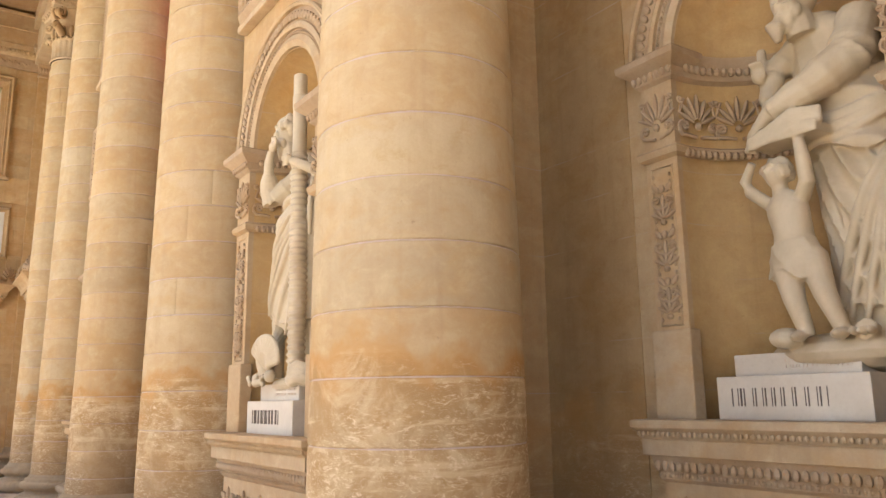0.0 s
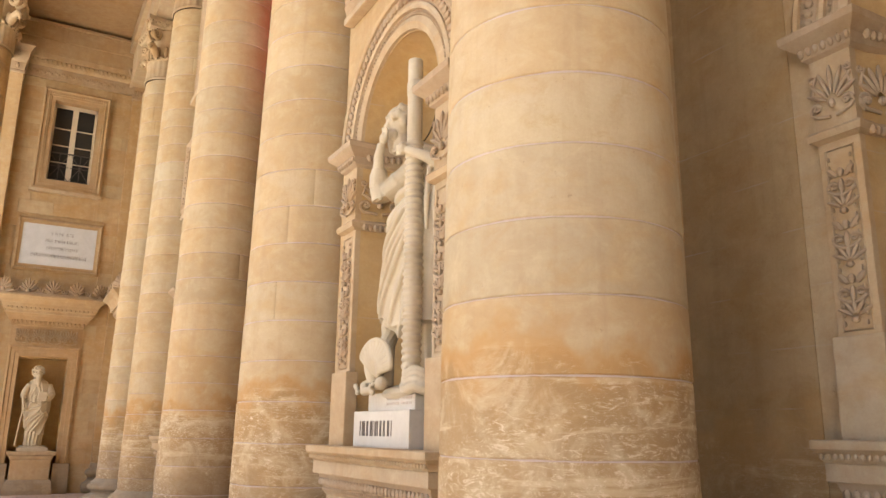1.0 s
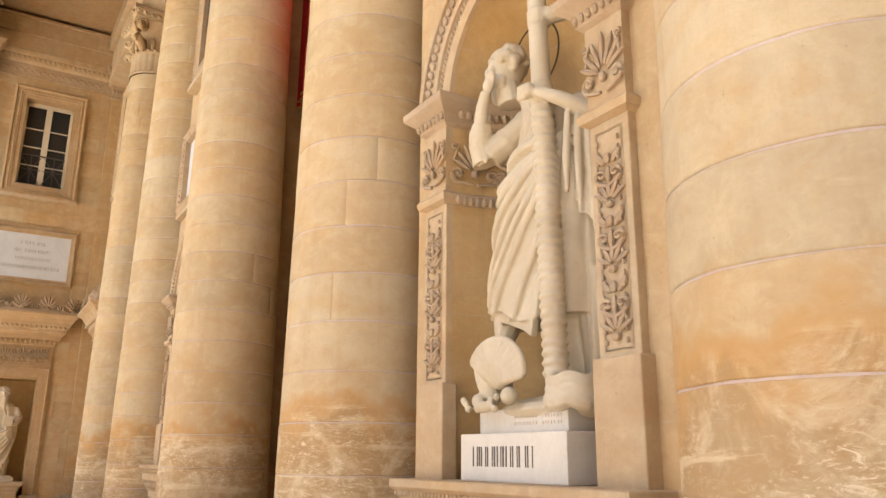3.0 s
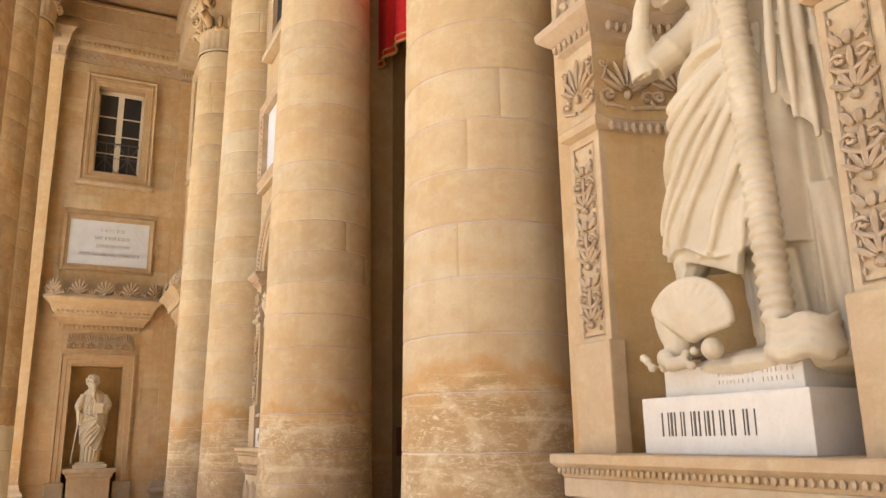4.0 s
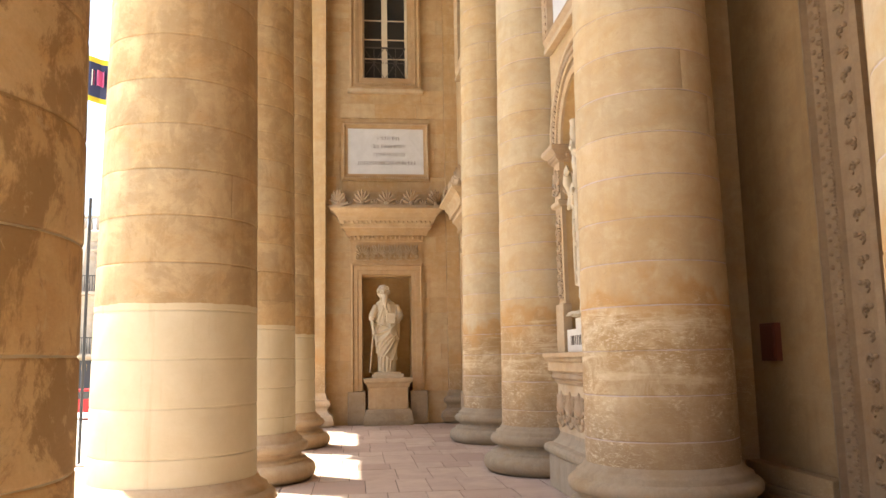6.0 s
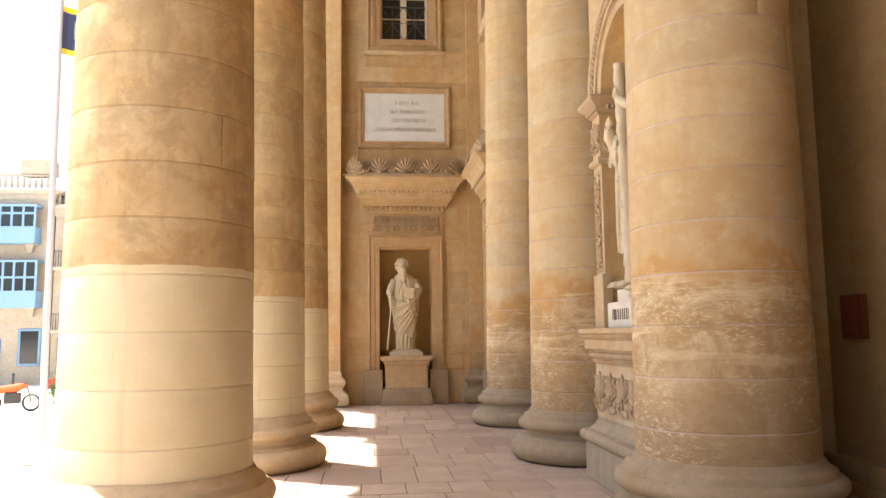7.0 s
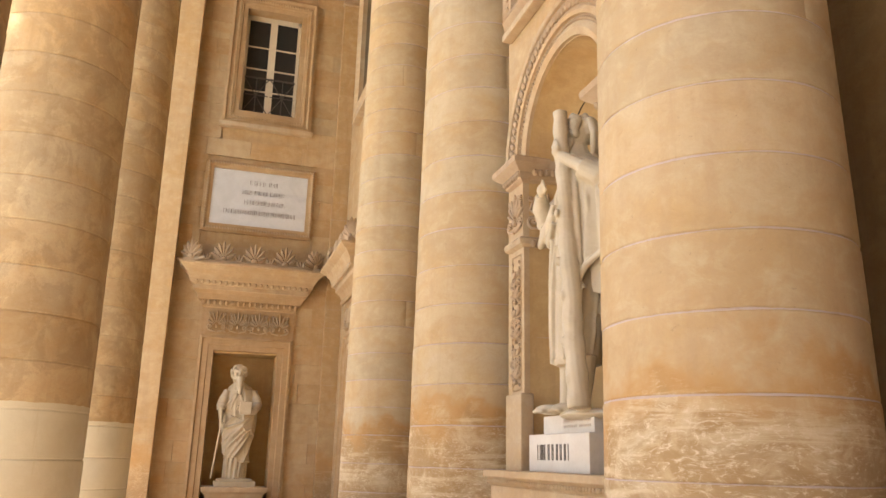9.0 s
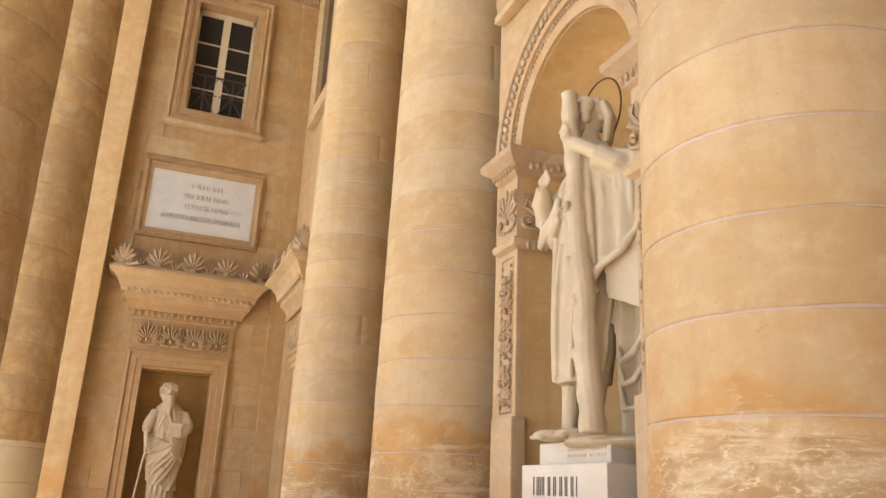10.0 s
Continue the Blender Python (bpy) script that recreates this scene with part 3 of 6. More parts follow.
    part("relief_frame", bm, M_CARVED, bay, "carved stone frame")
    part("relief_sill", boxes((-1.08, 1.08, -0.1, 0.0, 5.33, 5.40), bev=0.015), M_TRIM, bay)
    # window over the panel
    bm = frame_bars(0, 8.87, 1.6, 2.62, 0.26, -0.09, 0.1)
    for s in (-1, 1):
        for i in range(40):
            ball(bm, (s * 0.71, -0.12, 7.66 + 2.42 * i / 39), 0.034, 0.02, 0.022, 6, 4)
    for i in range(26):
        ball(bm, (-0.70 + 1.40 * i / 25, -0.12, 7.66), 0.022, 0.02, 0.034, 6, 4)
    part("window_surround", bm, M_CARVED, bay, "carved stone window surround")
    part("window_sill", boxes((-0.88, 0.88, -0.16, 0.0, 7.47, 7.56), bev=0.015), M_TRIM, bay)
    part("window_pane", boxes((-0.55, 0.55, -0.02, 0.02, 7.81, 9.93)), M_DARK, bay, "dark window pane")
    return bay


def frame_bars(cx, cz, w, h, t, y, d):
    """Four bars of a rectangular frame in the wall's plane, mitred as one ring."""
    bm = bmesh.new()
    rows = []
    for k, yy in ((0.0, y + d), (0.0, y), (t * 0.35, y - d * 0.4), (t * 0.7, y), (t, y), (t, y + d)):
        x, z = w / 2 - k, h / 2 - k
        rows.append([bm.verts.new(p) for p in ((cx - x, yy, cz - z), (cx + x, yy, cz - z), (cx + x, yy, cz + z), (cx - x, yy, cz + z))])
    for p, q in zip(rows, rows[1:]):
        for i in range(4):
            bm.faces.new((p[i], q[i], q[(i + 1) % 4], p[(i + 1) % 4]))
    return bm


def palmette_relief(w, h):
    """Fan of petals between two scrolls, carved in relief, base at z = 0, facing -y."""
    bm = bmesh.new()
    for i in range(-3, 4):
        a = i * 0.36
        L = h * (0.62 - 0.05 * abs(i))
        ball(bm, (math.sin(a) * L * 0.62, -0.012, h * 0.3 + math.cos(a) * L * 0.62), w * 0.05, 0.02, L * 0.42, 6, 6, Matrix.Rotation(a, 4, "Y"))
    ball(bm, (0, -0.018, h * 0.27), w * 0.08, 0.024, h * 0.08, 6, 5)
    for s in (-1, 1):
        pts = [(s * 0.02, -0.012, h * 0.06), (s * w * 0.2, -0.014, h * 0.08)] + [(p[0], -0.016, p[1]) for p in ((s * a, b) for a, b in spiral(w * 0.33, h * 0.25, w * 0.17, 1.5, 16, 0.84, -1.2))]
        tube(bm, pts, [w * 0.035] * 2 + [w * 0.042] * (len(pts) - 2), 6)
        pts = [(s * w * 0.42, -0.012, h * 0.5), (s * w * 0.36, -0.014, h * 0.7)] + [(s * a, -0.014, b) for a, b in spiral(w * 0.40, h * 0.80, w * 0.09, 1.2, 10, 0.84, 3.0)]
        tube(bm, pts, w * 0.03, 6)
    return bm


def panel_relief(w, h):
    """Tall carved strip: stacked palmettes, leaves and beads, base at z = 0, facing -y."""
    bm = bmesh.new()
    z = 0.0
    k = 0
    while z < h - 0.1:
        if k % 3 == 0:
            for i in range(-2, 3):
                a = i * 0.5
                ball(bm, (math.sin(a) * 0.06, -0.008, z + 0.05 + math.cos(a) * 0.07), 0.013, 0.016, 0.045, 6, 5, Matrix.Rotation(a, 4, "Y"))
            ball(bm, (0, -0.012, z + 0.04), 0.022, 0.02, 0.02, 6, 5)
            z += 0.135
        elif k % 3 == 1:
            for s in (-1, 1):
                pts = [(0, -0.008, z)] + [(s * a, -0.01, z + b) for a, b in spiral(w * 0.25, 0.06, 0.045, 1.3, 10, 0.84, -1.5)]
                tube(bm, pts, 0.011, 6)
            ball(bm, (0, -0.01, z + 0.055), 0.014, 0.018, 0.05, 6, 5)
            z += 0.11
        else:
            for s in (-1, 1):
                ball(bm, (s * 0.045, -0.008, z + 0.035), 0.018, 0.016, 0.04, 6, 5, Matrix.Rotation(s * 0.6, 4, "Y"))
            ball(bm, (0, -0.012, z + 0.03), 0.02, 0.02, 0.03, 6, 5)
            z += 0.075
        k += 1
    bm.transform(Matrix.Diagonal((1.2, 1.15, 1.0, 1)))
    for s in (-1, 1):
        for i in range(int(h / 0.052)):
            ball(bm, (s * w * 0.43, -0.008, 0.02 + i * 0.052), 0.009, 0.012, 0.016, 5, 4)
    return bm


def egg_row(bm, x0, x1, y, z, step, r):
    n = max(2, int((x1 - x0) / step))
    for i in range(n):
        ball(bm, (x0 + (i + 0.5) * (x1 - x0) / n, y, z), r * 0.8, r * 0.7, r, 6, 5)


def pedestal(m, half=1.02):
    """Wide pedestal under a niche; local x along the wall, front at negative y."""
    p = thing("pedestal", "carved limestone pedestal with a moulded cornice under a niche", "pedestal", m, "niche pedestals")
    part("plinth", boxes((-half + 0.02, half - 0.02, -0.25, 0.0, 0.0, 0.38), bev=0.02), M_BASE, p, "grey weathered plinth")
    prof = [(0.0, 0.37)] + [(0.02 + 0.045 * math.sin(math.pi * i / 6), 0.385 + 0.06 * (1 - math.cos(math.pi * i / 6))) for i in range(7)] + [(-0.02, 0.515), (-0.06, 0.55), (-0.09, 0.60), (-0.10, 0.66)]
    part("base_moulding", stepped(bmesh.new(), -half + 0.04, half - 0.04, -0.23, -0.0, [(o - 0.0, z) for o, z in prof]), M_BASE, p)
    part("die", boxes((-half + 0.13, half - 0.13, -0.14, 0.0, 0.64, 1.21)), M_TRIM, p)
    fr = bmesh.new()
    n = 5
    for k in range(n):
        src = palmette_relief(0.34, 0.46)
        src.transform(Matrix.Translation((-half + 0.3 + (2 * half - 0.6) * k / (n - 1), -0.142, 0.68)))
        me = bpy.data.meshes.new("tmp")
        src.to_mesh(me)
        src.free()
        fr.from_mesh(me)
        bpy.data.meshes.remove(me)
    part("carved_frieze", fr, M_CARVED, p, "carved band of palmettes and scrolls")
    bm = stepped(bmesh.new(), -half + 0.13, half - 0.13, -0.14, 0.0, [(0.0, 1.18), (0.02, 1.2), (0.025, 1.24), (0.05, 1.31), (0.055, 1.335)])
    egg_row(bm, -half + 0.1, half - 0.1, -0.19, 1.275, 0.055, 0.032)
    egg_row(bm, -half + 0.1, half - 0.1, -0.165, 1.22, 0.035, 0.015)
    part("bed_moulding", bm, M_CARVED, p)
    part("corona", stepped(bmesh.new(), -half + 0.13, half - 0.13, -0.14, 0.0, [(0.085, 1.335), (0.09, 1.34), (0.09, 1.425), (0.085, 1.43)]), M_TRIM, p)
    bm = stepped(bmesh.new(), -half + 0.13, half - 0.13, -0.14, 0.0, [(0.09, 1.43), (0.10, 1.445), (0.105, 1.47), (0.13, 1.49), (0.14, 1.50), (0.14, 1.54), (0.13, 1.546)])
    egg_row(bm, -half + 0.02, half - 0.02, -0.255, 1.462, 0.04, 0.018)
    part("cornice", bm, M_TRIM, p)
    return p


for cy in BAY_Y:
    niche_bay(cy)
    pedestal(pose(BAY_X, cy - 0.05, 0, 0, 0, -90))
niche_bay(0.64, 4.85, 0.1)
pedestal(pose(4.85, 0.66, 0, 0, 0, -90) @ Matrix.Diagonal((1, 1, 1.647 / 1.547, 1)))


def letters(owner, widths, x, z, h, y, mat, name="letter_bar"):
    """A line of plain bars in place of cut letters, each a part of its own."""
    for w in widths:
        if w > 0:
            bars = ((x, x + 0.006), (x + w - 0.003, x + w)) if w > 0.02 else ((x, x + min(w, 0.01)),)
            for a, b in bars:
                part(name, boxes((a, b, y - 0.002, y + 0.004, z, z + h)), mat, owner)
        x += abs(w) + 0.014


def statue_base(m, name_widths, side=1):
    b = thing("inscribed_pedestal", "white marble pedestal of two blocks with dark lettering", "pedestal", m, "inscribed pedestals")
    part("block", boxes((-0.47, 0.47, -0.1, 0.55, 1.546, 1.80), bev=0.006), M_SLAB, b)
    part("upper_slab", boxes((-0.39, 0.39, -0.02, 0.55, 1.80, 1.93), bev=0.006), M_SLAB, b)
    name_widths = [w * 1.25 for w in name_widths]
    total = sum(abs(w) + 0.014 for w in name_widths)
    letters(b, name_widths, -0.06 - total / 2, 1.625, 0.105, -0.103, M_INK)
    for z in (1.875, 1.84):
        letters(b, [0.03, 0.025, 0.03, 0.02, 0.03, -0.02, 0.03, 0.03, 0.02, 0.03], -0.05, z, 0.018, -0.023, M_FAINT, "small_letter_bar")
    return b


NAME_A = [0.035, 0.008, 0.035, 0.04, 0.012, 0.03, 0.012, 0.035, 0.035, 0.045, 0.035]
NAME_B = [0.035, 0.008, 0.02, 0.045, 0.04, 0.045, 0.035, 0.04, 0.035]
statue_base(pose(BAY_X, BAY_Y[0] - 0.03, 0, 0, 0, -90), NAME_A)
statue_base(pose(4.85, 0.66, 0.1, 0, 0, -90), [0.035, 0.008, 0.05, 0.04, 0.035, 0.035, 0.045, 0.05, 0.045, 0.035])
statue_base(pose(BAY_X, BAY_Y[1] + 0.02, 0, 0, 0, -90), NAME_B)


# ---------------------------------------------------------------- end wall
WX0, WX1 = -1.5, 3.05
CX = 1.31
end = structure(part("wall_north", boxes((WX0, CX - 0.58, END_Y + 0.03, END_Y + 1, -0.1, 13.0), (CX + 0.58, WX1, END_Y + 0.03, END_Y + 1, -0.1, 13.0), (CX - 0.58, CX + 0.58, END_Y + 0.6, END_Y + 1, -0.1, 3.50), (CX - 0.58, CX + 0.58, END_Y + 0.03, END_Y + 1, 3.50, 8.34), (CX - 0.58, CX + 0.58, END_Y + 0.03, END_Y + 1, 10.70, 13.0)), M_BLOCK), "honey limestone ashlar end wall with niche, tablet and window", "wall")


def ashlar(owner, x0, x1, z0, z1, y, course, length, holes, seed, mat):
    """Courses of separate blocks over a wall face, left out where holes lie."""
    rng = random.Random(seed)
    cache = {}
    z = z0
    k = 0
    while z < z1 - 0.05:
        h = min(course, z1 - z)
        cuts = [x0]
        x = x0 - (length * 0.5 if k % 2 else 0)
        while x < x1:
            x += length * rng.choice((0.8, 1.0, 1.2))
            if x0 + 0.15 < x < x1 - 0.15:
                cuts.append(x)
        cuts.append(x1)
        for a, b in zip(cuts, cuts[1:]):
            segs = [(a, b)]
            for hx0, hx1, hz0, hz1 in holes:
                if z + h > hz0 + 0.02 and z < hz1 - 0.02:
                    nxt = []
                    for p, q in segs:
                        if q <= hx0 or p >= hx1:
                            nxt.append((p, q))
                            continue
                        if p < hx0:
                            nxt.append((p, hx0))
                        if q > hx1:
                            nxt.append((hx1, q))
                    segs = nxt
            for p, q in segs:
                if q - p < 0.06:
                    continue
                key = (round(q - p, 2), round(h, 2))
                if key not in cache:
                    bm = boxes((0.003, key[0] - 0.003, 0.0, 0.045, 0.003, key[1] - 0.003), bev=0.005)
                    me = bpy.data.meshes.new("block")
                    bm.to_mesh(me)
                    bm.free()
                    me.materials.append(mat)
                    cache[key] = me
                ob = new("block", cache[key])
                ob.parent = owner
                ob.location = (p, y + rng.uniform(-0.003, 0.003), z)
        z += h
        k += 1


# pilasters on the end wall
def pilaster(x0, x1, y0, y1, label):
    p = structure(new("pilaster"), label, "pilaster")
    part("pilaster_shaft", boxes((x0, x1, y0, y1, 0.75, 11.15), bev=0.01), M_WALL, p)
    prof = [(0.10, 0.0), (0.17, 0.05), (0.19, 0.15), (0.17, 0.25), (0.10, 0.3), (0.06, 0.34), (0.05, 0.4), (0.07, 0.44), (0.11, 0.48), (0.12, 0.53), (0.10, 0.58), (0.04, 0.62), (0.03, 0.68), (0.0, 0.76)]
    part("pilaster_base", stepped(bmesh.new(), x0, x1, y0, y1, prof), M_BASE if x0 > 1 else M_TRIM, p)
    bm = stepped(bmesh.new(), x0, x1, y0, y1, [(o, z + 0.7) for o, z in ((0.0, 10.4), (0.03, 10.42), (0.03, 10.47), (0.0, 10.5), (0.02, 10.72), (0.05, 10.78), (0.06, 10.82), (0.10, 11.05), (0.16, 11.15), (0.2, 11.2), (0.2, 11.3))])
    for i in range(4):
        ball(bm, (x0 + (x1 - x0) * (i + 0.5) / 4, y0 - 0.03, 11.32), 0.05, 0.035, 0.08, 6, 5)
        ball(bm, (x0 + (x1 - x0) * (i + 0.5) / 4, y0 - 0.09, 11.65), 0.05, 0.05, 0.07, 6, 5)
        ball(bm, (x0 + (x1 - x0) * (i + 0.5) / 4, y0 - 0.18, 11.92), 0.04, 0.04, 0.045, 6, 5)
    part("pilaster_capital", bm, M_CARVED, p, "carved leaf capital")
    return p


pilaster(-1.5, -0.12, 21.58, END_Y + 0.02, "narrow limestone pilaster at the open corner")
pilaster(2.74, 3.05, 21.88, END_Y + 0.02, "flat limestone pilaster with carved capital")

# carved band and mouldings under the ceiling
band = structure(new("entablature"), "carved and moulded stone band under the ceiling", "entablature")
bm = boxes((-0.16, 2.74, END_Y - 0.03, END_Y + 0.02, 11.27, 11.62))
for k in range(14):
    x = 0.0 + 2.4 * k / 13
    ball(bm, (x, END_Y - 0.04, 11.41), 0.05, 0.03, 0.05, 6, 5)
    ball(bm, (x + 0.07, END_Y - 0.04, 11.46), 0.035, 0.025, 0.055, 6, 5, Matrix.Rotation(0.6, 4, "Y"))
    ball(bm, (x - 0.07, END_Y - 0.04, 11.46), 0.035, 0.025, 0.055, 6, 5, Matrix.Rotation(-0.6, 4, "Y"))
part("leaf_band", bm, M_CARVED, band)
bm = stepped(bmesh.new(), -0.16, 2.74, END_Y - 0.05, END_Y + 0.02, [(0.0, 11.62), (0.05, 11.68), (0.08, 11.78), (0.13, 11.82), (0.14, 11.94), (0.10, 11.96)])
egg_row(bm, -0.16, 2.74, END_Y - 0.17, 11.73, 0.12, 0.06)
part("egg_moulding", bm, M_TRIM, band)
part("upper_fascia", boxes((-0.42, 2.62, END_Y - 0.16, END_Y + 0.02, 11.96, 12.4), (-0.42, 2.62, END_Y - 0.2, END_Y + 0.02, 12.4, 12.45), (-0.42, 2.62, END_Y - 0.2, END_Y + 0.02, 12.45, 12.83), (-0.42, 2.62, END_Y - 0.28, END_Y + 0.02, 12.83, 12.9)), M_TRIM, band)


def aedicule(m, hollow):
    """Moulded frame, carved frieze, cornice and row of palmettes; local front at y = 0 facing -y, middle at x = 0."""
    a = thing("aedicule", "limestone niche surround with carved frieze and palmette crest", "niche surround", m, "niche surrounds")
    w = 0.83
    bm = bmesh.new()
    rows = []
    for k, y in ((0.0, 0.03), (0.0, -0.08), (0.05, -0.10), (0.07, -0.06), (0.16, -0.06), (0.17, -0.04), (0.26, -0.04), (0.27, 0.0), (0.27, 0.03)):
        x, z = w - k, 3.66 - k
        rows.append([bm.verts.new(p) for p in ((-x, y, 0.72), (-x, y, z), (x, y, z), (x, y, 0.72))])
    for p, q in zip(rows, rows[1:]):
        for i in range(3):
            bm.faces.new((p[i], p[i + 1], q[i + 1], q[i]))
    for e in (0, 3):
        bm.faces.new([r[e] for r in rows])
    bmesh.ops.recalc_face_normals(bm, faces=bm.faces)
    part("architrave", bm, M_FRAME, a)
    for s in (-1, 1):
        part("frame_foot", boxes((s * 0.7 - 0.2, s * 0.7 + 0.2, -0.16, 0.03, 0.0, 0.74), bev=0.02), M_BASE, a)
    # browner ground: the shade behind the carving is put into the colour
    part("frieze_block", boxes((-w, w, -0.05, 0.03, 3.66, 4.22)), M_FRAME, a)
    bm = bmesh.new()
    for k in range(4):
        for kind, dx in ((0, 0.0), (1, 0.19)):
            x = -0.66 + 0.375 * k + dx
            if kind and k == 3:
                continue
            src = palmette_relief(0.30, 0.36) if not kind else palmette_relief(0.16, 0.30)
            src.transform(Matrix.Translation((x + 0.1, -0.05, 3.70)) @ Matrix.Diagonal((1.12, 2.2, 1.25, 1)))
            me = bpy.data.meshes.new("tmp")
            src.to_mesh(me)
            src.free()
            bm.from_mesh(me)
            bpy.data.meshes.remove(me)
    part("carved_frieze", bm, M_TRIM, a, "carved frieze of palmettes and scrolls")
    bm = stepped(bmesh.new(), -w, w, -0.05, 0.03, [(0.0, 4.16), (0.02, 4.18), (0.03, 4.24), (0.07, 4.28), (0.09, 4.30), (0.13, 4.40), (0.19, 4.46)])
    egg_row(bm, -w - 0.05, w + 0.05, -0.14, 4.245, 0.10, 0.05)
    # browner than the cornice above, to colour in its stepped shading
    part("bed_moulding", bm, M_FRAME, a)
    bm = stepped(bmesh.new(), -w, w, -0.05, 0.03, [(0.19, 4.46), (0.2, 4.47), (0.2, 4.54), (0.25, 4.57), (0.26, 4.62)])
    egg_row(bm, -w - 0.2, w + 0.2, -0.31, 4.58, 0.10, 0.045)
    part("dentil_moulding", bm, M_TRIM, a)
    part("cornice", stepped(bmesh.new(), -w, w, -0.05, 0.03, [(0.27, 4.62), (0.28, 4.64), (0.30, 4.70), (0.36, 4.79), (0.44, 4.85), (0.47, 4.87), (0.47, 4.91), (0.3, 4.92)]), M_TRIM, a, "sunlit overhanging cornice")
    part("crest_ledge", boxes((-w - 0.42, w + 0.42, -0.40, 0.0, 4.90, 4.98)), M_CARVED, a)
    for k in range(5):
        bm = bmesh.new()
        for i in range(-3, 4):
            an = i * 0.42
            ball(bm, (math.sin(an) * 0.12, 0, 0.07 + math.cos(an) * 0.19), 0.03, 0.05, 0.14 - 0.012 * abs(i), 6, 6, Matrix.Rotation(an * 0.8, 4, "Y"))
        ball(bm, (0, -0.02, 0.07), 0.06, 0.05, 0.06)
        ball(bm, (0, 0.01, 0.16), 0.17, 0.025, 0.15, 12, 8)
        tube(bm, [(-0.26, 0, 0.06), (-0.12, 0, 0.02), (0.12, 0, 0.02), (0.26, 0, 0.06)], 0.03, 6)
        f = part("crest_palmette", bm, M_CARVED, a)
        f.matrix_basis = pose((-1.12, -0.56, 0, 0.56, 1.12)[k], -0.34, 4.94, 0, 0, (-30, 0, 0, 0, 30)[k]) @ Matrix.Diagonal((1.1, 1, 1.05, 1))
    for x in (-0.84, -0.28, 0.28, 0.84):
        bm = bmesh.new()
        for i in range(-1, 2):
            ball(bm, (i * 0.045, 0, 0.08), 0.025, 0.04, 0.08, 6, 5, Matrix.Rotation(i * 0.5, 4, "Y"))
        part("crest_bud", bm, M_CARVED, a).matrix_basis = pose(x, -0.34, 4.96)
    if hollow:
        part("niche_back", boxes((-0.56, 0.56, 0.56, 0.6, 0.0, 3.4), (-0.60, -0.56, 0.03, 0.6, 0.0, 3.4), (0.56, 0.60, 0.03, 0.6, 0.0, 3.4), (-0.6, 0.6, 0.03, 0.6, 3.36, 3.4)), M_NICHE, a)
    return a


aedicule(pose(CX, END_Y, 0) @ Matrix.Diagonal((1.03, 1, 1.025, 1)), True)
aedicule(pose(BAY_X, 20.24, 0, 0, 0, -90) @ Matrix.Diagonal((0.9, 1, 1.025, 1)), False)

# pedestal and statue base inside the end niche
p = thing("pedestal", "small moulded limestone pedestal in a square niche", "pedestal", pose(CX, END_Y - 0.12, 0))
part("plinth", stepped(bmesh.new(), -0.5, 0.5, -0.22, 0.4, [(0.06, 0.0), (0.06, 0.10), (0.03, 0.28), (0.0, 0.36)]), M_BASE, p)
part("die", boxes((-0.46, 0.46, -0.16, 0.4, 0.36, 0.86), bev=0.01), M_TRIM, p)
part("cap", stepped(bmesh.new(), -0.46, 0.46, -0.16, 0.4, [(0.0, 0.84), (0.03, 0.88), (0.05, 0.94), (0.10, 0.98), (0.11, 1.05), (0.10, 1.06)]), M_TRIM, p)
part("statue_slab", boxes((-0.36, 0.36, -0.12, 0.36, 1.06, 1.15), bev=0.01), M_MARBLE, p)

# tablet
t = thing("wall_tablet", "pale marble tablet with dark lettering in a moulded frame", "tablet", pose(CX, END_Y, -0.113) @ Matrix.Diagonal((1.04, 1, 1.066, 1)))
part("slab", boxes((-0.88, 0.88, -0.03, 0.03, 5.64, 6.73)), M_PLAQUE, t)
part("frame", frame_bars(0, 6.19, 2.06, 1.36, 0.15, -0.05, 0.08), M_FRAME, t)
bm = bmesh.new()
for k in range(40):
    for s in (-1, 1):
        ball(bm, (-0.97 + 1.94 * k / 39, -0.09, 6.19 + s * 0.625), 0.02, 0.022, 0.026, 6, 4)
        if k < 25:
            ball(bm, (s * 0.97, -0.09, 5.60 + 1.18 * k / 24), 0.026, 0.022, 0.02, 6, 4)
part("bead_moulding", bm, M_TRIM, t)
for i, (w0, z) in enumerate(((0.50, 6.46), (0.74, 6.27), (0.72, 6.08), (1.28, 5.88))):
    rng = random.Random(i)
    ws = []
    tot = 0
    while tot < w0:
        w = rng.choice((0.02, 0.035, 0.045, 0.03)) * (1 if rng.random() > 0.14 else -1)
        ws.append(w)
        tot += abs(w) + 0.012
    letters(t, ws, -w0 / 2 + (0.05 if i < 3 else 0.0), z, 0.085, -0.034, M_INK)

# window
wd = structure(new("window_1"), "tall window with stone surround, cream sash and iron rail", "window")
wd.matrix_world = pose(CX, END_Y, 0.08) @ Matrix.Diagonal((1.03, 1, 1.052, 1))
bm = bmesh.new()
rows = []
for k, y in ((0.0, 0.03), (0.0, -0.10), (0.05, -0.12), (0.08, -0.07), (0.2, -0.06), (0.21, -0.03), (0.30, -0.02), (0.30, 0.34)):
    x0, z0, z1 = 0.85 - k, 7.56 + k, 10.38 - k
    rows.append([bm.verts.new(p) for p in ((-x0, y, z0), (-x0, y, z1), (x0, y, z1), (x0, y, z0))])
for p_, q_ in zip(rows, rows[1:]):
    for i in range(4):
        bm.faces.new((p_[i], p_[(i + 1) % 4], q_[(i + 1) % 4], q_[i]))
part("window_surround", bm, M_FRAME, wd)
bm = bmesh.new()
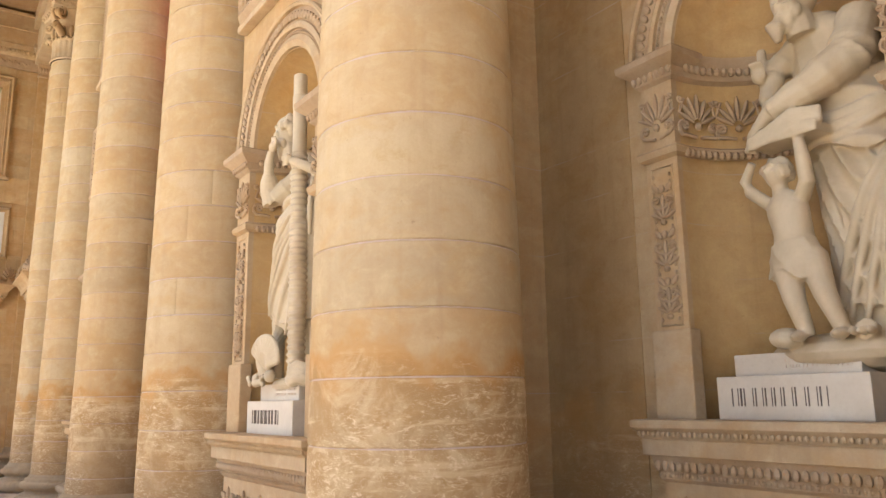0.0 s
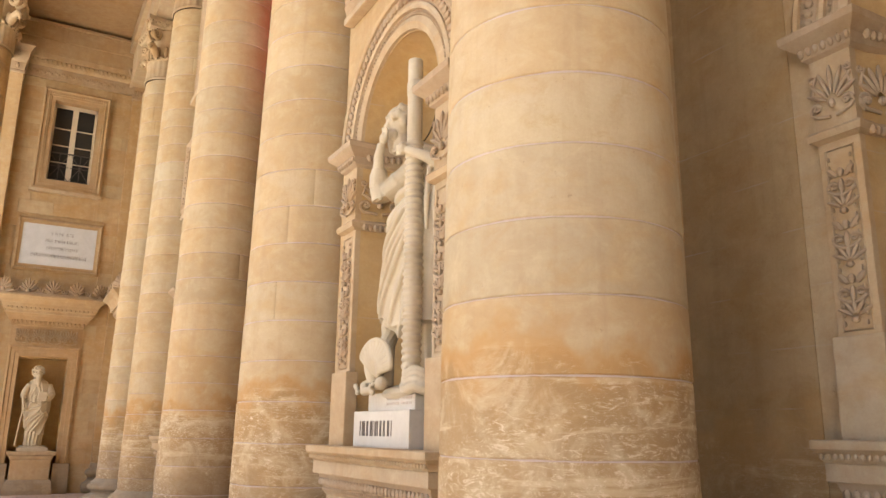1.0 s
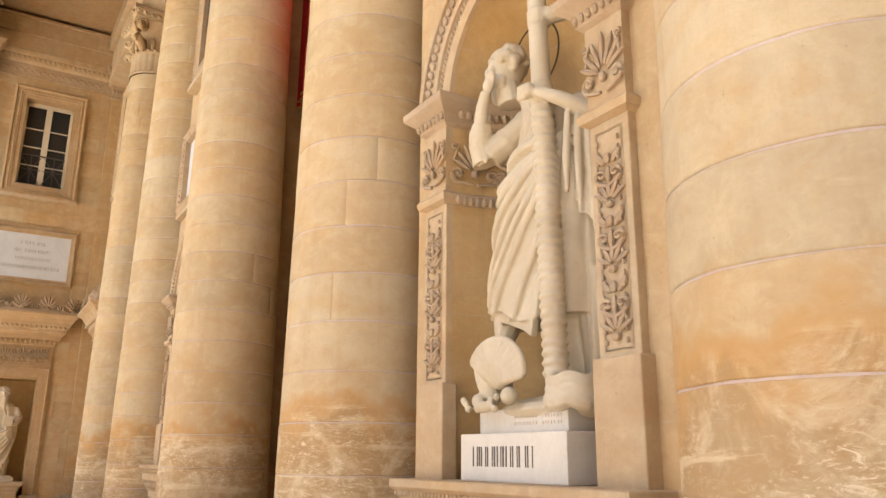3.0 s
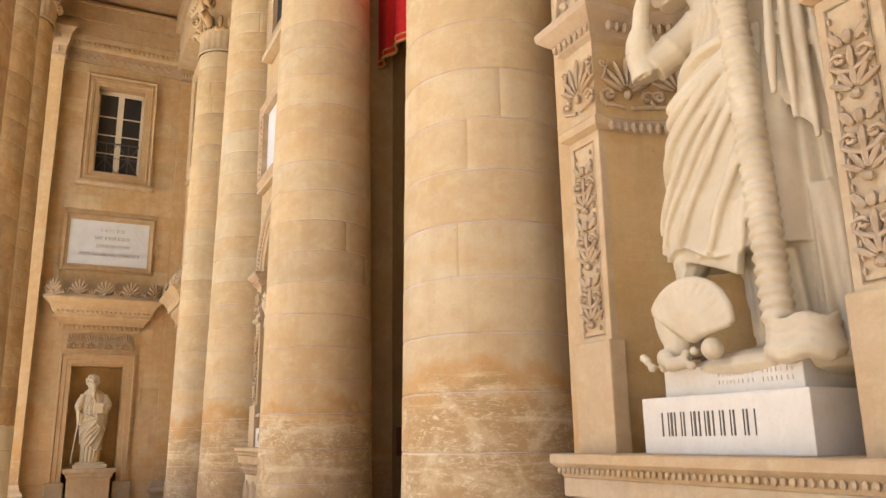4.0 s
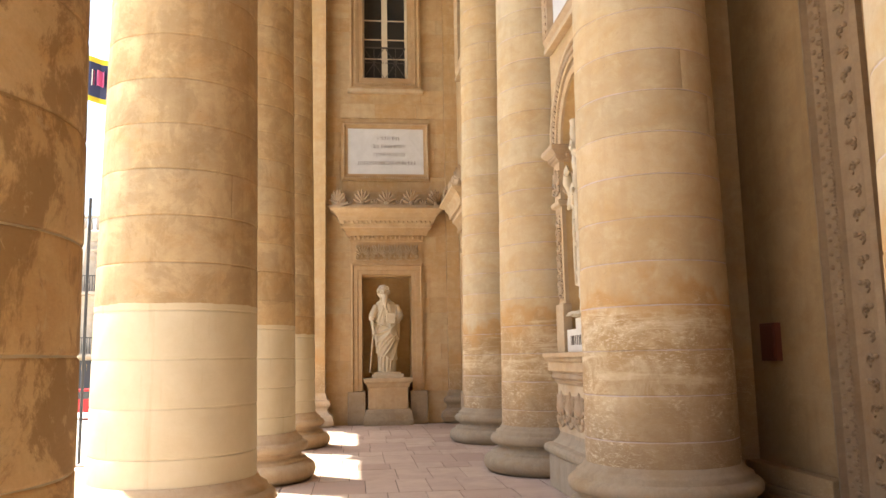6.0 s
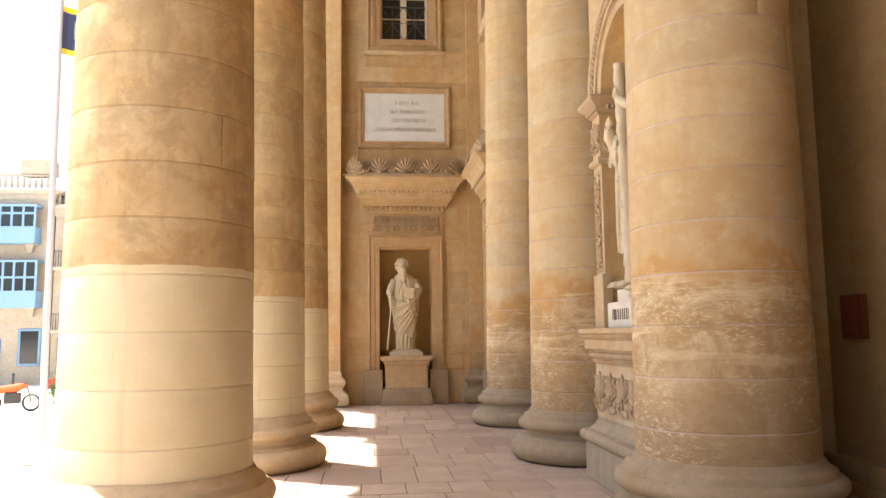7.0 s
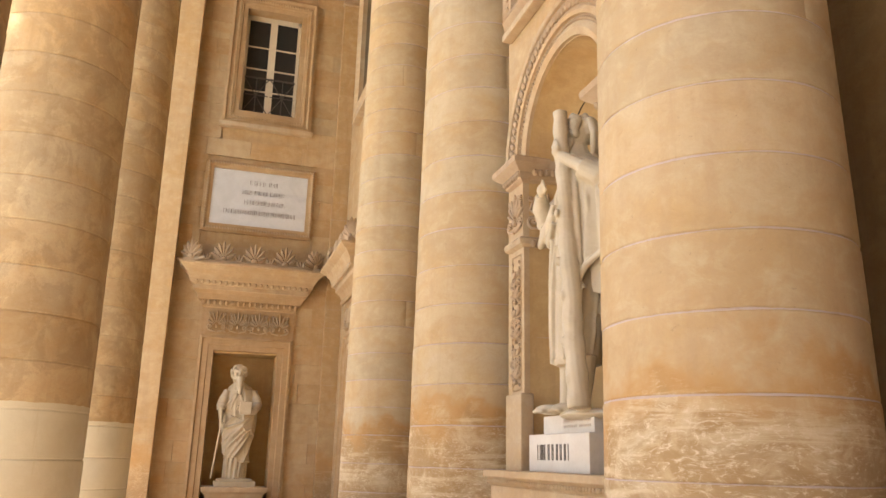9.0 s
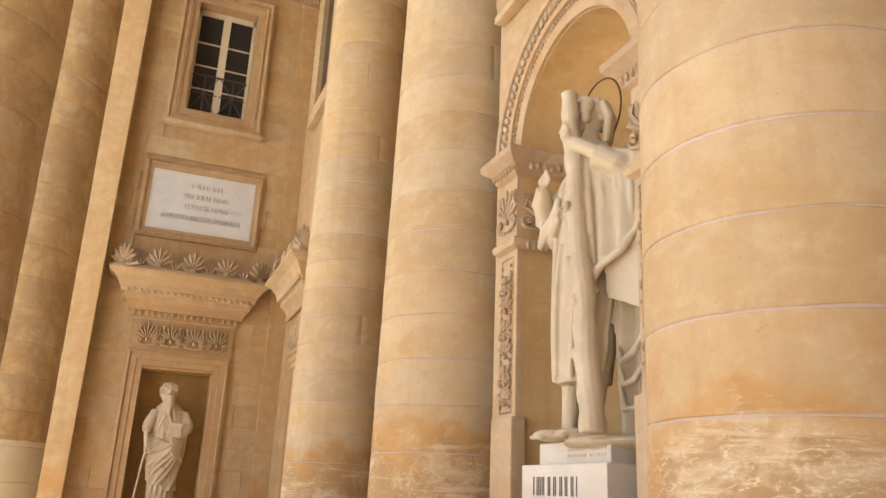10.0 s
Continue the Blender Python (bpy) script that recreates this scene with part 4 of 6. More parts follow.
for k in range(52):
    for s in (-1, 1):
        ball(bm, (s * 0.71, -0.07, 7.72 + 2.5 * k / 51), 0.028, 0.03, 0.02, 6, 4)
        if k < 28:
            ball(bm, (-0.69 + 1.38 * k / 27, -0.07, 8.97 + s * 1.27), 0.02, 0.03, 0.028, 6, 4)
part("egg_moulding", bm, M_TRIM, wd)
part("window_sill", boxes((-0.9, 0.9, -0.14, 0.03, 7.48, 7.56), bev=0.01), M_TRIM, wd)
part("window_frame", boxes((-0.55, -0.49, 0.25, 0.31, 7.86, 10.08), (0.49, 0.55, 0.25, 0.31, 7.86, 10.08), (-0.55, 0.55, 0.25, 0.31, 9.98, 10.08), (-0.07, 0.07, 0.24, 0.31, 7.86, 9.98), (-0.49, 0.49, 0.262, 0.30, 9.38, 9.405), (-0.49, 0.49, 0.262, 0.30, 8.9, 8.925), (-0.49, 0.49, 0.262, 0.30, 8.42, 8.445)), M_SASH, wd, "cream wooden sash")
for s in (-1, 1):
    part("pane", boxes((min(s * 0.07, s * 0.49), max(s * 0.07, s * 0.49), 0.285, 0.29, 7.86, 9.98)), M_GLASS, wd)
# near-black board in place of the unlit room behind the glass
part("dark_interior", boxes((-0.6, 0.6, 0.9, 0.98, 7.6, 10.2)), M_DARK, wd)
bm = boxes((-0.5, 0.5, 0.16, 0.18, 8.66, 8.69), (-0.5, 0.5, 0.16, 0.18, 7.9, 7.93))
for s in (-1, 1):
    for a, b in (((s * 0.02, 7.93), (s * 0.5, 8.66)), ((s * 0.02, 8.66), (s * 0.5, 7.93)), ((s * 0.26, 7.93), (s * 0.26, 8.66)), ((s * 0.02, 8.3), (s * 0.5, 8.3))):
        tube(bm, [(a[0], 0.17, a[1]), (b[0], 0.17, b[1])], 0.01, 5)
part("iron_rail", bm, M_IRON, wd, "black iron rail with crossed bars")

ashlar(end, WX0, 2.74, 0.0, 11.26, END_Y - 0.015, 0.366, 0.85, [(CX - 0.84, CX + 0.84, 0.0, 5.1), (CX - 1.06, CX + 1.06, 5.76, 7.2), (CX - 0.86, CX + 0.86, 7.97, 11.0)], 5, M_BLOCK)

# the same window and tablet on the side wall, mostly hidden behind a column
wd2 = structure(new("window_2"), "tall window with stone surround on the side wall", "window")
wd2.matrix_world = pose(BAY_X, 20.24, 0.08, 0, 0, -90) @ Matrix.Diagonal((0.9, 1, 1.052, 1))
part("window_surround", frame_bars(0, 8.97, 1.7, 2.82, 0.28, -0.1, 0.13), M_TRIM, wd2)
part("window_sill", boxes((-0.9, 0.9, -0.14, 0.0, 7.48, 7.56), bev=0.01), M_TRIM, wd2)
part("pane", boxes((-0.57, 0.57, -0.01, 0.005, 7.84, 10.1)), M_GLASS, wd2)


# ---------------------------------------------------------------- door bay
ds = structure(new("door_1"), "tall church doorway with richly carved stone surround", "door")
DY, DX = 8.08, 4.3
bm = bmesh.new()
rows = []
for k, o in ((0.0, 0.0), (0.0, 0.10), (0.05, 0.12), (0.07, 0.07), (0.22, 0.06), (0.24, 0.09), (0.27, 0.09), (0.29, 0.05), (0.34, 0.04), (0.55, 0.04), (0.58, 0.07), (0.63, 0.05), (0.63, -0.2)):
    y, z = 1.28 - k, 6.6 - k
    rows.append([bm.verts.new(p) for p in ((DX - o, DY - y, 0.0), (DX - o, DY - y, z), (DX - o, DY + y, z), (DX - o, DY + y, 0.0))])
for p_, q_ in zip(rows, rows[1:]):
    for i in range(3):
        bm.faces.new((p_[i], p_[i + 1], q_[i + 1], q_[i]))
bmesh.ops.recalc_face_normals(bm, faces=bm.faces)
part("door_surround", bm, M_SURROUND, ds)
bm = bmesh.new()
for i in range(100):
    z = 0.45 + i * 0.055
    ball(bm, (DX - 0.07, DY + 1.135 + 0.035 * (1 if i % 2 else -1), z), 0.02, 0.032, 0.022, 6, 5)
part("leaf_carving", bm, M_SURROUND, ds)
bm = bmesh.new()
for i in range(180):
    ball(bm, (DX - 0.095, DY + 1.025, 0.4 + i * 0.031), 0.012, 0.012, 0.013, 5, 4)
part("bead_carving", bm, M_SURROUND, ds)
bm = bmesh.new()
for i in range(30):
    z = 0.5 + i * 0.18
    s = 1 if i % 2 else -1
    tube(bm, [(DX - 0.045, DY + 0.84 + s * (p[0] - 0.02), z + p[1]) for p in spiral(0.03, 0.05, 0.055, 1.3, 10, 0.85, -1.5)], 0.014, 6)
    ball(bm, (DX - 0.05, DY + 0.84 - s * 0.05, z + 0.07), 0.018, 0.03, 0.022, 6, 5)
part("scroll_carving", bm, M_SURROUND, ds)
part("door_leaf", boxes((DX + 0.05, DX + 0.12, DY - 0.66, DY + 0.66, 0.0, 6.0)), plain("dark_door_wood", (0.10, 0.05, 0.025), 0.5), ds)
# plinth takes the same brown, darkened for the bay's shade
structure(part("wall_plinth", boxes((4.06, 4.3, 9.38, 10.84, 0.0, 0.30), (4.12, 4.3, 9.38, 10.84, 0.30, 0.36), (4.16, 4.3, 9.38, 10.84, 0.36, 0.52), bev=0.012), M_SHADED), "stone plinth of the church wall, shade put into its brown", "plinth")

wb = thing("wall_box", "small oxide-red metal box on the brown wall", "wall box", pose(4.3, 10.31, 1.60))
part("box_body", boxes((-0.06, 0.0, -0.13, 0.13, -0.17, 0.17), bev=0.006), M_BOX, wb)
part("box_lid", boxes((-0.068, -0.06, -0.11, 0.11, -0.15, 0.15), bev=0.003), M_BOX, wb)

# red hanging over the doorway
bn = thing("red_hanging", "red cloth hanging with a gold braid over the doorway", "hanging")
bm = bmesh.new()
rows = []
for j in range(8):
    z = 6.68 + j * 0.35
    rows.append([(bm.verts.new((4.08 + 0.05 * math.sin(i * 0.9) * (1 - j / 12), 7.0 + 3.75 * i / 60, z)), bm.verts.new((4.10 + 0.05 * math.sin(i * 0.9) * (1 - j / 12), 7.0 + 3.75 * i / 60, z))) for i in range(61)])
for p_, q_ in zip(rows, rows[1:]):
    for i in range(60):
        for f in (0, 1):
            v = (p_[i][f], p_[i + 1][f], q_[i + 1][f], q_[i][f])
            bm.faces.new(v if f == 0 else v[::-1])
for e in (0, 60):
    for p_, q_ in zip(rows, rows[1:]):
        bm.faces.new((p_[e][0], p_[e][1], q_[e][1], q_[e][0]))
part("cloth", bm, M_RED, bn, smooth=True)
bm = bmesh.new()
for z, r in ((6.69, 0.02), (6.79, 0.012)):
    tube(bm, [(4.075 + 0.05 * math.sin(i * 0.9), 7.0 + 3.75 * i / 60, z) for i in range(61)], r, 6)
part("braid", bm, M_GOLD, bn, "gold braid along the hem")
part("rod", tube(bmesh.new(), [(4.09, 6.9, 9.15), (4.09, 10.84, 9.15)], 0.03, 8), M_IRON, bn)
part("wall_hook", tube(bmesh.new(), [(4.09, 10.78, 9.15), (4.16, 10.78, 9.17), (4.32, 10.78, 9.17)], 0.015, 6), M_IRON, bn)
part("wall_hook", tube(bmesh.new(), [(4.09, 6.95, 9.15), (4.16, 6.95, 9.17), (4.32, 6.95, 9.17)], 0.015, 6), M_IRON, bn)


# ---------------------------------------------------------------- statues
def body_at(rows, z):
    for a, b in zip(rows, rows[1:]):
        if a[0] <= z <= b[0]:
            u = (z - a[0]) / (b[0] - a[0])
            u = u * u * (3 - 2 * u)
            return [p + (q - p) * u for p, q in zip(a, b)]
    return list(rows[0] if z < rows[0][0] else rows[-1])


def pleat(x):
    return (1 - abs(math.sin(x))) ** 1.4 - 0.35


def robe(bm, rows, folds, seed, segs=120, twist=0.5):
    """Draped body with sharp upright folds: rows of (z, cx, cy, rx, ry, fold depth)."""
    rings = []
    n = int((rows[-1][0] - rows[0][0]) / 0.03) + 2
    for k in range(n + 1):
        z = rows[0][0] + (rows[-1][0] - rows[0][0]) * k / n
        _, cx, cy, rx, ry, dep = body_at(rows, z)
        ring = []
        for i in range(segs):
            a = 2 * math.pi * i / segs
            w = noise.noise((math.cos(a) * 1.6 + seed, math.sin(a) * 1.6, z * 0.9))
            amp = 0.55 + 0.9 * noise.noise((math.cos(a) * 2.2, math.sin(a) * 2.2 + seed, z * 0.7 + 4))
            r = 1 + dep * max(0.15, amp) * 2.0 * pleat(folds * (a + twist * z * 0.4) + 2.4 * w)
            ring.append(bm.verts.new((cx + rx * r * math.cos(a), cy + ry * r * math.sin(a), z)))
        rings.append(ring)
    for p, q in zip(rings, rings[1:]):
        for i in range(segs):
            bm.faces.new((p[i], p[(i + 1) % segs], q[(i + 1) % segs], q[i]))
    bm.faces.new(rings[0][::-1])
    bm.faces.new(rings[-1])


def mantle(bm, rows, a0, a1, top0, top1, low0, low1, slope, n, out=0.03, depth=0.03, seed=0.0):
    """Cloth wrapped over a body between two angles (degrees), with slanting folds; top and low give its upper and lower edge at each end."""
    N, M = 48, 30
    grid = []
    for i in range(N + 1):
        u = i / N
        a = radians(a0 + (a1 - a0) * u)
        zt, zl = top0 + (top1 - top0) * u, low0 + (low1 - low0) * u + 0.03 * math.sin(u * 14 + seed)
        col = []
        for j in range(M + 1):
            z = zt + (zl - zt) * j / M
            _, cx, cy, rx, ry, _ = body_at(rows, z)
            w = noise.noise((u * 2.2 + seed, z * 1.4, seed))
            d = out + depth * pleat(n * (z * 1.6 + slope * u) + 1.6 * w) * (0.6 + 0.4 * math.sin(math.pi * u))
            if j == M:
                d += 0.012
            col.append((bm.verts.new((cx + (rx + d) * math.cos(a), cy + (ry + d) * math.sin(a), z)), bm.verts.new((cx + (rx - 0.05) * math.cos(a), cy + (ry - 0.05) * math.sin(a), z))))
        grid.append(col)
    for i in range(N):
        for j in range(M):
            for f in (0, 1):
                q = (grid[i][j][f], grid[i + 1][j][f], grid[i + 1][j + 1][f], grid[i][j + 1][f])
                bm.faces.new(q[::-1] if f == 0 else q)
    edge = [grid[i][0] for i in range(N + 1)] + [grid[N][j] for j in range(1, M + 1)] + [grid[i][M] for i in range(N - 1, -1, -1)] + [grid[0][j] for j in range(M - 1, 0, -1)]
    for a, b in zip(edge, edge[1:] + edge[:1]):
        bm.faces.new((a[0], b[0], b[1], a[1]))


def sleeve(bm, pts, radii, folds=5):
    """An arm in a gathered sleeve: a tube with ring folds."""
    fine, rad = [], []
    P = [Vector(p) for p in pts]
    for k in range(len(P) - 1):
        for s in range(7):
            u = s / 7
            fine.append(P[k].lerp(P[k + 1], u))
            rad.append((radii[k] + (radii[k + 1] - radii[k]) * u) * (1 + 0.13 * pleat((k + u) * folds)))
    fine.append(P[-1])
    rad.append(radii[-1])
    tube(bm, fine, rad, 14)


def sash(bm, pts, r, n=4, spread=0.05, side=(0, 0, 1)):
    """Several rope-like folds of cloth side by side."""
    s = Vector(side)
    for k in range(n):
        o = s * (k - (n - 1) / 2) * spread
        tube(bm, [Vector(p) + o * (0.4 + 0.6 * math.sin(math.pi * (i + 0.5) / len(pts))) for i, p in enumerate(pts)], [r * (0.7 + 0.3 * math.sin(math.pi * (i + 0.5) / len(pts))) for i in range(len(pts))], 7)


def sheet(bm, top, bottom, depth, n=14, waves=3.5, thick=0.035):
    """A hanging cloth between two lines, with waves, closed to a solid."""
    top, bottom = [Vector(p) for p in top], [Vector(p) for p in bottom]
    grid = []
    for j in range(n + 1):
        v = j / n
        row = []
        for i in range(n + 1):
            u = i / n
            a, b = top[0].lerp(top[1], u), bottom[0].lerp(bottom[1], u)
            p = a.lerp(b, v)
            p.y += depth * math.sin(u * waves * 2 * math.pi + v * 0.8) * (0.3 + 0.7 * v)
            row.append((bm.verts.new(p), bm.verts.new(p + Vector((0, thick, 0)))))
        grid.append(row)
    for j in range(n):
        for i in range(n):
            for f in (0, 1):
                q = (grid[j][i][f], grid[j][i + 1][f], grid[j + 1][i + 1][f], grid[j + 1][i][f])
                bm.faces.new(q[::-1] if f == 0 else q)
    edge = [grid[0][i] for i in range(n + 1)] + [grid[j][n] for j in range(1, n + 1)] + [grid[n][i] for i in range(n - 1, -1, -1)] + [grid[j][0] for j in range(n - 1, 0, -1)]
    for a, b in zip(edge, edge[1:] + edge[:1]):
        bm.faces.new((a[0], b[0], b[1], a[1]))


def head(bm, c, tip, s=1.0, beard=True):
    """Plain bearded head with locks of hair; tip: way the face looks."""
    c, f = Vector(c), Vector(tip).normalized()
    side = f.cross(Vector((0, 0, 1))).normalized()
    turn = Matrix((side, f, side.cross(f))).transposed().to_4x4()
    ball(bm, c, 0.098 * s, 0.118 * s, 0.138 * s, 16, 12, turn)
    ball(bm, c + f * 0.115 * s + Vector((0, 0, -0.005)) * s, 0.018 * s, 0.03 * s, 0.034 * s, 8, 6, turn)
    for k in (-1, 1):
        ball(bm, c + f * 0.098 * s + side * 0.04 * s * k + Vector((0, 0, 0.048 * s)), 0.035 * s, 0.022 * s, 0.014 * s, 8, 6, turn)
        ball(bm, c + f * 0.083 * s + side * 0.052 * s * k + Vector((0, 0, -0.02 * s)), 0.03 * s, 0.03 * s, 0.028 * s, 8, 6, turn)
    rng = random.Random(int(c.z * 100))
    for i in range(34):
        a = rng.uniform(-2.3, 2.3) + math.pi
        e = rng.uniform(-0.5, 1.3)
        d = (f * math.cos(a) + side * math.sin(a)) * math.cos(e) + Vector((0, 0, math.sin(e)))
        ball(bm, c + d * 0.118 * s, 0.034 * s, 0.034 * s, 0.042 * s, 7, 5)
    if beard:
        for i in range(22):
            a = rng.uniform(-1.2, 1.2)
            e = rng.uniform(0, 1)
            d = (f * math.cos(a) + side * math.sin(a)) * (0.09 - 0.02 * e)
            ball(bm, c + (d + Vector((0, 0, -0.075 - 0.13 * e * (1 - 0.5 * abs(a))))) * s, 0.026 * s, 0.026 * s, 0.042 * s, 7, 5)
    tube(bm, [c + Vector((0, 0, -0.08 * s)), c + Vector((0, 0, -0.26 * s)) - f * 0.03], [0.062 * s, 0.085 * s], 10)


def hand(bm, c, way):
    c, w = Vector(c), Vector(way).normalized()
    side = w.cross(Vector((0, 1, 0.2))).normalized()
    ball(bm, c, 0.045, 0.04, 0.045)
    for k in range(4):
        o = side * (k - 1.5) * 0.022
        tube(bm, [c + o, c + o + w * 0.06, c + o + w * 0.1 + Vector((0, -0.02, -0.01))], [0.017, 0.015, 0.011], 6)


def finish(name, bm, m, label, voxel=0.009):
    bmesh.ops.recalc_face_normals(bm, faces=bm.faces)
    ob = part(name, bm, M_MARBLE)
    ob.matrix_world = m
    r = ob.modifiers.new("weld", "REMESH")
    r.mode, r.voxel_size, r.use_smooth_shade = "VOXEL", voxel, True
    s = ob.modifiers.new("soften", "SMOOTH")
    s.factor, s.iterations = 0.5, 2
    return tagged(ob, label, "statue", "marble statues")


def crease(bm, rows, way, r, out=0.0, steps=18):
    """One soft ridge of cloth along a body: way holds (angle in degrees, height) from end to end."""
    pts, radii = [], []
    for k in range(steps + 1):
        u = k / steps * (len(way) - 1)
        i = min(int(u), len(way) - 2)
        v = u - i
        p0, p1, p2, p3 = way[max(i - 1, 0)], way[i], way[i + 1], way[min(i + 2, len(way) - 1)]
        a, z = (0.5 * (2 * b + (c - a0) * v + (2 * a0 - 5 * b + 4 * c - d) * v * v + (3 * b - a0 - 3 * c + d) * v ** 3) for a0, b, c, d in zip(p0, p1, p2, p3))
        _, cx, cy, rx, ry, _ = body_at(rows, z)
        a = radians(a)
        pts.append((cx + (rx + out) * math.cos(a), cy + (ry + out) * math.sin(a), z))
        radii.append(r * (0.25 + 0.75 * math.sin(math.pi * min(1, max(0, 0.08 + 0.84 * k / steps))) ** 0.6))
    tube(bm, pts, radii, 8)


def fan(bm, rows, start, ends, bow, r, out=0.0):
    """Ridges that spread from one gathered place to several others."""
    for k, e in enumerate(ends):
        mid = ((start[0] + e[0]) / 2 + bow[0], (start[1] + e[1]) / 2 + bow[1])
        crease(bm, rows, [(start[0] + 3 * k, start[1] - 0.02 * k), mid, e], r * (1 - 0.1 * (k % 3)), out)


def statue_with_trunk(m):
    bm = bmesh.new()
    ball(bm, (0.08, 0.1, 0.0), 0.48, 0.30, 0.09, 14, 8)
    rows = [(0.50, -0.03, 0.07, 0.40, 0.22, 0.05), (0.66, -0.04, 0.07, 0.40, 0.22, 0.05), (1.0, 0.0, 0.07, 0.37, 0.21, 0.04), (1.3, 0.02, 0.08, 0.35, 0.20, 0.04), (1.48, 0.06, 0.10, 0.29, 0.18, 0.03), (1.7, 0.06, 0.11, 0.27, 0.16, 0.02), (1.85, 0.0, 0.10, 0.20, 0.13, 0.0), (1.98, -0.12, 0.06, 0.09, 0.08, 0.0)]
    robe(bm, rows, 5.0, 2.3, 120, 0.2)
    # hem that dips from the knee to the trunk, and the tunic that falls behind it
    sheet(bm, [(-0.40, -0.08, 0.70), (0.20, -0.17, 0.72)], [(-0.43, -0.08, 0.60), (0.14, -0.17, 0.38)], 0.018, 20, 1.5, 0.05)
    sheet(bm, [(-0.02, -0.02, 0.75), (0.46, 0.06, 0.75)], [(0.02, 0.0, 0.06), (0.52, 0.12, 0.06)], 0.035, 26, 4.2, 0.14)
    sheet(bm, [(0.30, 0.04, 1.5), (0.50, 0.16, 1.5)], [(0.36, 0.02, 0.10), (0.60, 0.16, 0.30)], 0.03, 26, 3.0, 0.06)
    # mantle gathered at the waist by the trunk, its folds sweeping to the knee and the hem
    mantle(bm, rows, 178, 318, 1.40, 1.56, 0.62, 0.46, 0.0, 0.1, 0.022, 0.0, 1.0)
    fan(bm, rows, (302, 1.50), [(186, 1.36), (188, 1.26), (190, 1.10)], (0, -0.10), 0.030, 0.036)
    fan(bm, rows, (304, 1.44), [(196, 0.92), (208, 0.70), (226, 0.62), (248, 0.56)], (10, 0.05), 0.028, 0.038)
    fan(bm, rows, (312, 1.30), [(274, 0.50), (296, 0.48)], (4, 0.0), 0.028, 0.036)
    crease(bm, rows, [(300, 1.52), (250, 1.50), (205, 1.44), (184, 1.36)], 0.042, 0.03)
    crease(bm, rows, [(186, 1.30), (190, 1.0), (186, 0.66)], 0.03, 0.01)
    # loose tunic over the breast
    fan(bm, rows, (268, 1.84), [(218, 1.56), (240, 1.54), (264, 1.56), (288, 1.58)], (0, 0.0), 0.016, 0.004)
    # bare leg
    tube(bm, [(-0.27, -0.06, 0.06), (-0.29, -0.07, 0.3), (-0.26, -0.04, 0.50), (-0.22, 0.0, 0.72)], [0.05, 0.07, 0.085, 0.10], 12)
    # cloak over the arm that holds the trunk: long pointed fall with hollow folds
    sheet(bm, [(0.34, -0.06, 1.66), (0.52, 0.10, 1.60)], [(0.36, -0.05, 1.12), (0.60, 0.10, 0.80)], 0.028, 24, 1.7, 0.035)
    for k, (x, z) in enumerate(((0.36, 1.15), (0.42, 1.02), (0.48, 0.92), (0.55, 0.82))):
        tube(bm, [(0.38 + 0.04 * k, -0.07 + 0.04 * k, 1.62), (0.38 + 0.045 * k, -0.09 + 0.045 * k, 1.35), (x, -0.08 + 0.045 * k, z)], [0.02, 0.026, 0.014], 8)
    # arm bent up to the chin, in a wide falling sleeve
    sleeve(bm, [(-0.16, 0.08, 1.80), (-0.28, 0.0, 1.68), (-0.36, -0.08, 1.60)], [0.09, 0.10, 0.09], 3)
    sleeve(bm, [(-0.38, -0.10, 1.55), (-0.40, -0.13, 1.68), (-0.36, -0.15, 1.80)], [0.085, 0.085, 0.06], 2)
    for k in range(3):
        tube(bm, [(-0.42 + 0.03 * k, -0.14, 1.80 - 0.02 * k), (-0.44 + 0.04 * k, -0.16, 1.66), (-0.38 + 0.03 * k, -0.14, 1.53)], [0.012, 0.02, 0.014], 7)
    tube(bm, [(-0.37, -0.15, 1.76), (-0.32, -0.17, 1.90), (-0.28, -0.17, 1.99)], [0.05, 0.042, 0.034], 10)
    hand(bm, (-0.26, -0.16, 2.03), (0.2, 0.1, 1))
    # arm round the trunk
    sleeve(bm, [(0.24, 0.14, 1.76), (0.42, 0.12, 1.64), (0.46, 0.02, 1.62)], [0.085, 0.085, 0.07], 3)
    tube(bm, [(0.46, 0.02, 1.62), (0.36, -0.12, 1.70), (0.26, -0.20, 1.76)], [0.052, 0.042, 0.034], 10)
    hand(bm, (0.22, -0.215, 1.78), (-1, 0.1, 0.2))
    head(bm, (-0.27, -0.01, 2.20), (-0.62, -0.75, -0.2), 1.04)
    # ribbed trunk with a jointed band and the stub of its cross-piece
    n = 190
    pts = [(0.31 - 0.145 * i / n, -0.15 + 0.05 * i / n, 0.14 + 2.40 * i / n) for i in range(n + 1)]
    tube(bm, pts, [0.060 - 0.002 * i / n + (0.013 if (i // 2) % 2 and i < 135 else 0.0) for i in range(n + 1)], 16)
    tube(bm, [(0.185, -0.10, 2.24), (0.178, -0.10, 2.34)], 0.069, 14)
    tube(bm, [(0.18, -0.10, 2.30), (0.40, 0.06, 2.32)], [0.055, 0.055], 12)
    # rim of bark round the foot of the trunk
    for z, r, t in ((0.03, 0.12, 0.05), (0.08, 0.125, 0.035), (0.12, 0.135, 0.022), (0.15, 0.14, 0.014)):
        tube(bm, [(0.38 + r * math.cos(a), -0.10 + 0.85 * r * math.sin(a), z + 0.012 * math.sin(5 * a)) for a in (math.pi * (0.8 + 1.3 * k / 14) for k in range(15))], t, 8)
    # winged creature curled at the feet: round ribbed wing, body and claws
    for k in range(13):
        a = 2.75 - k * 0.24
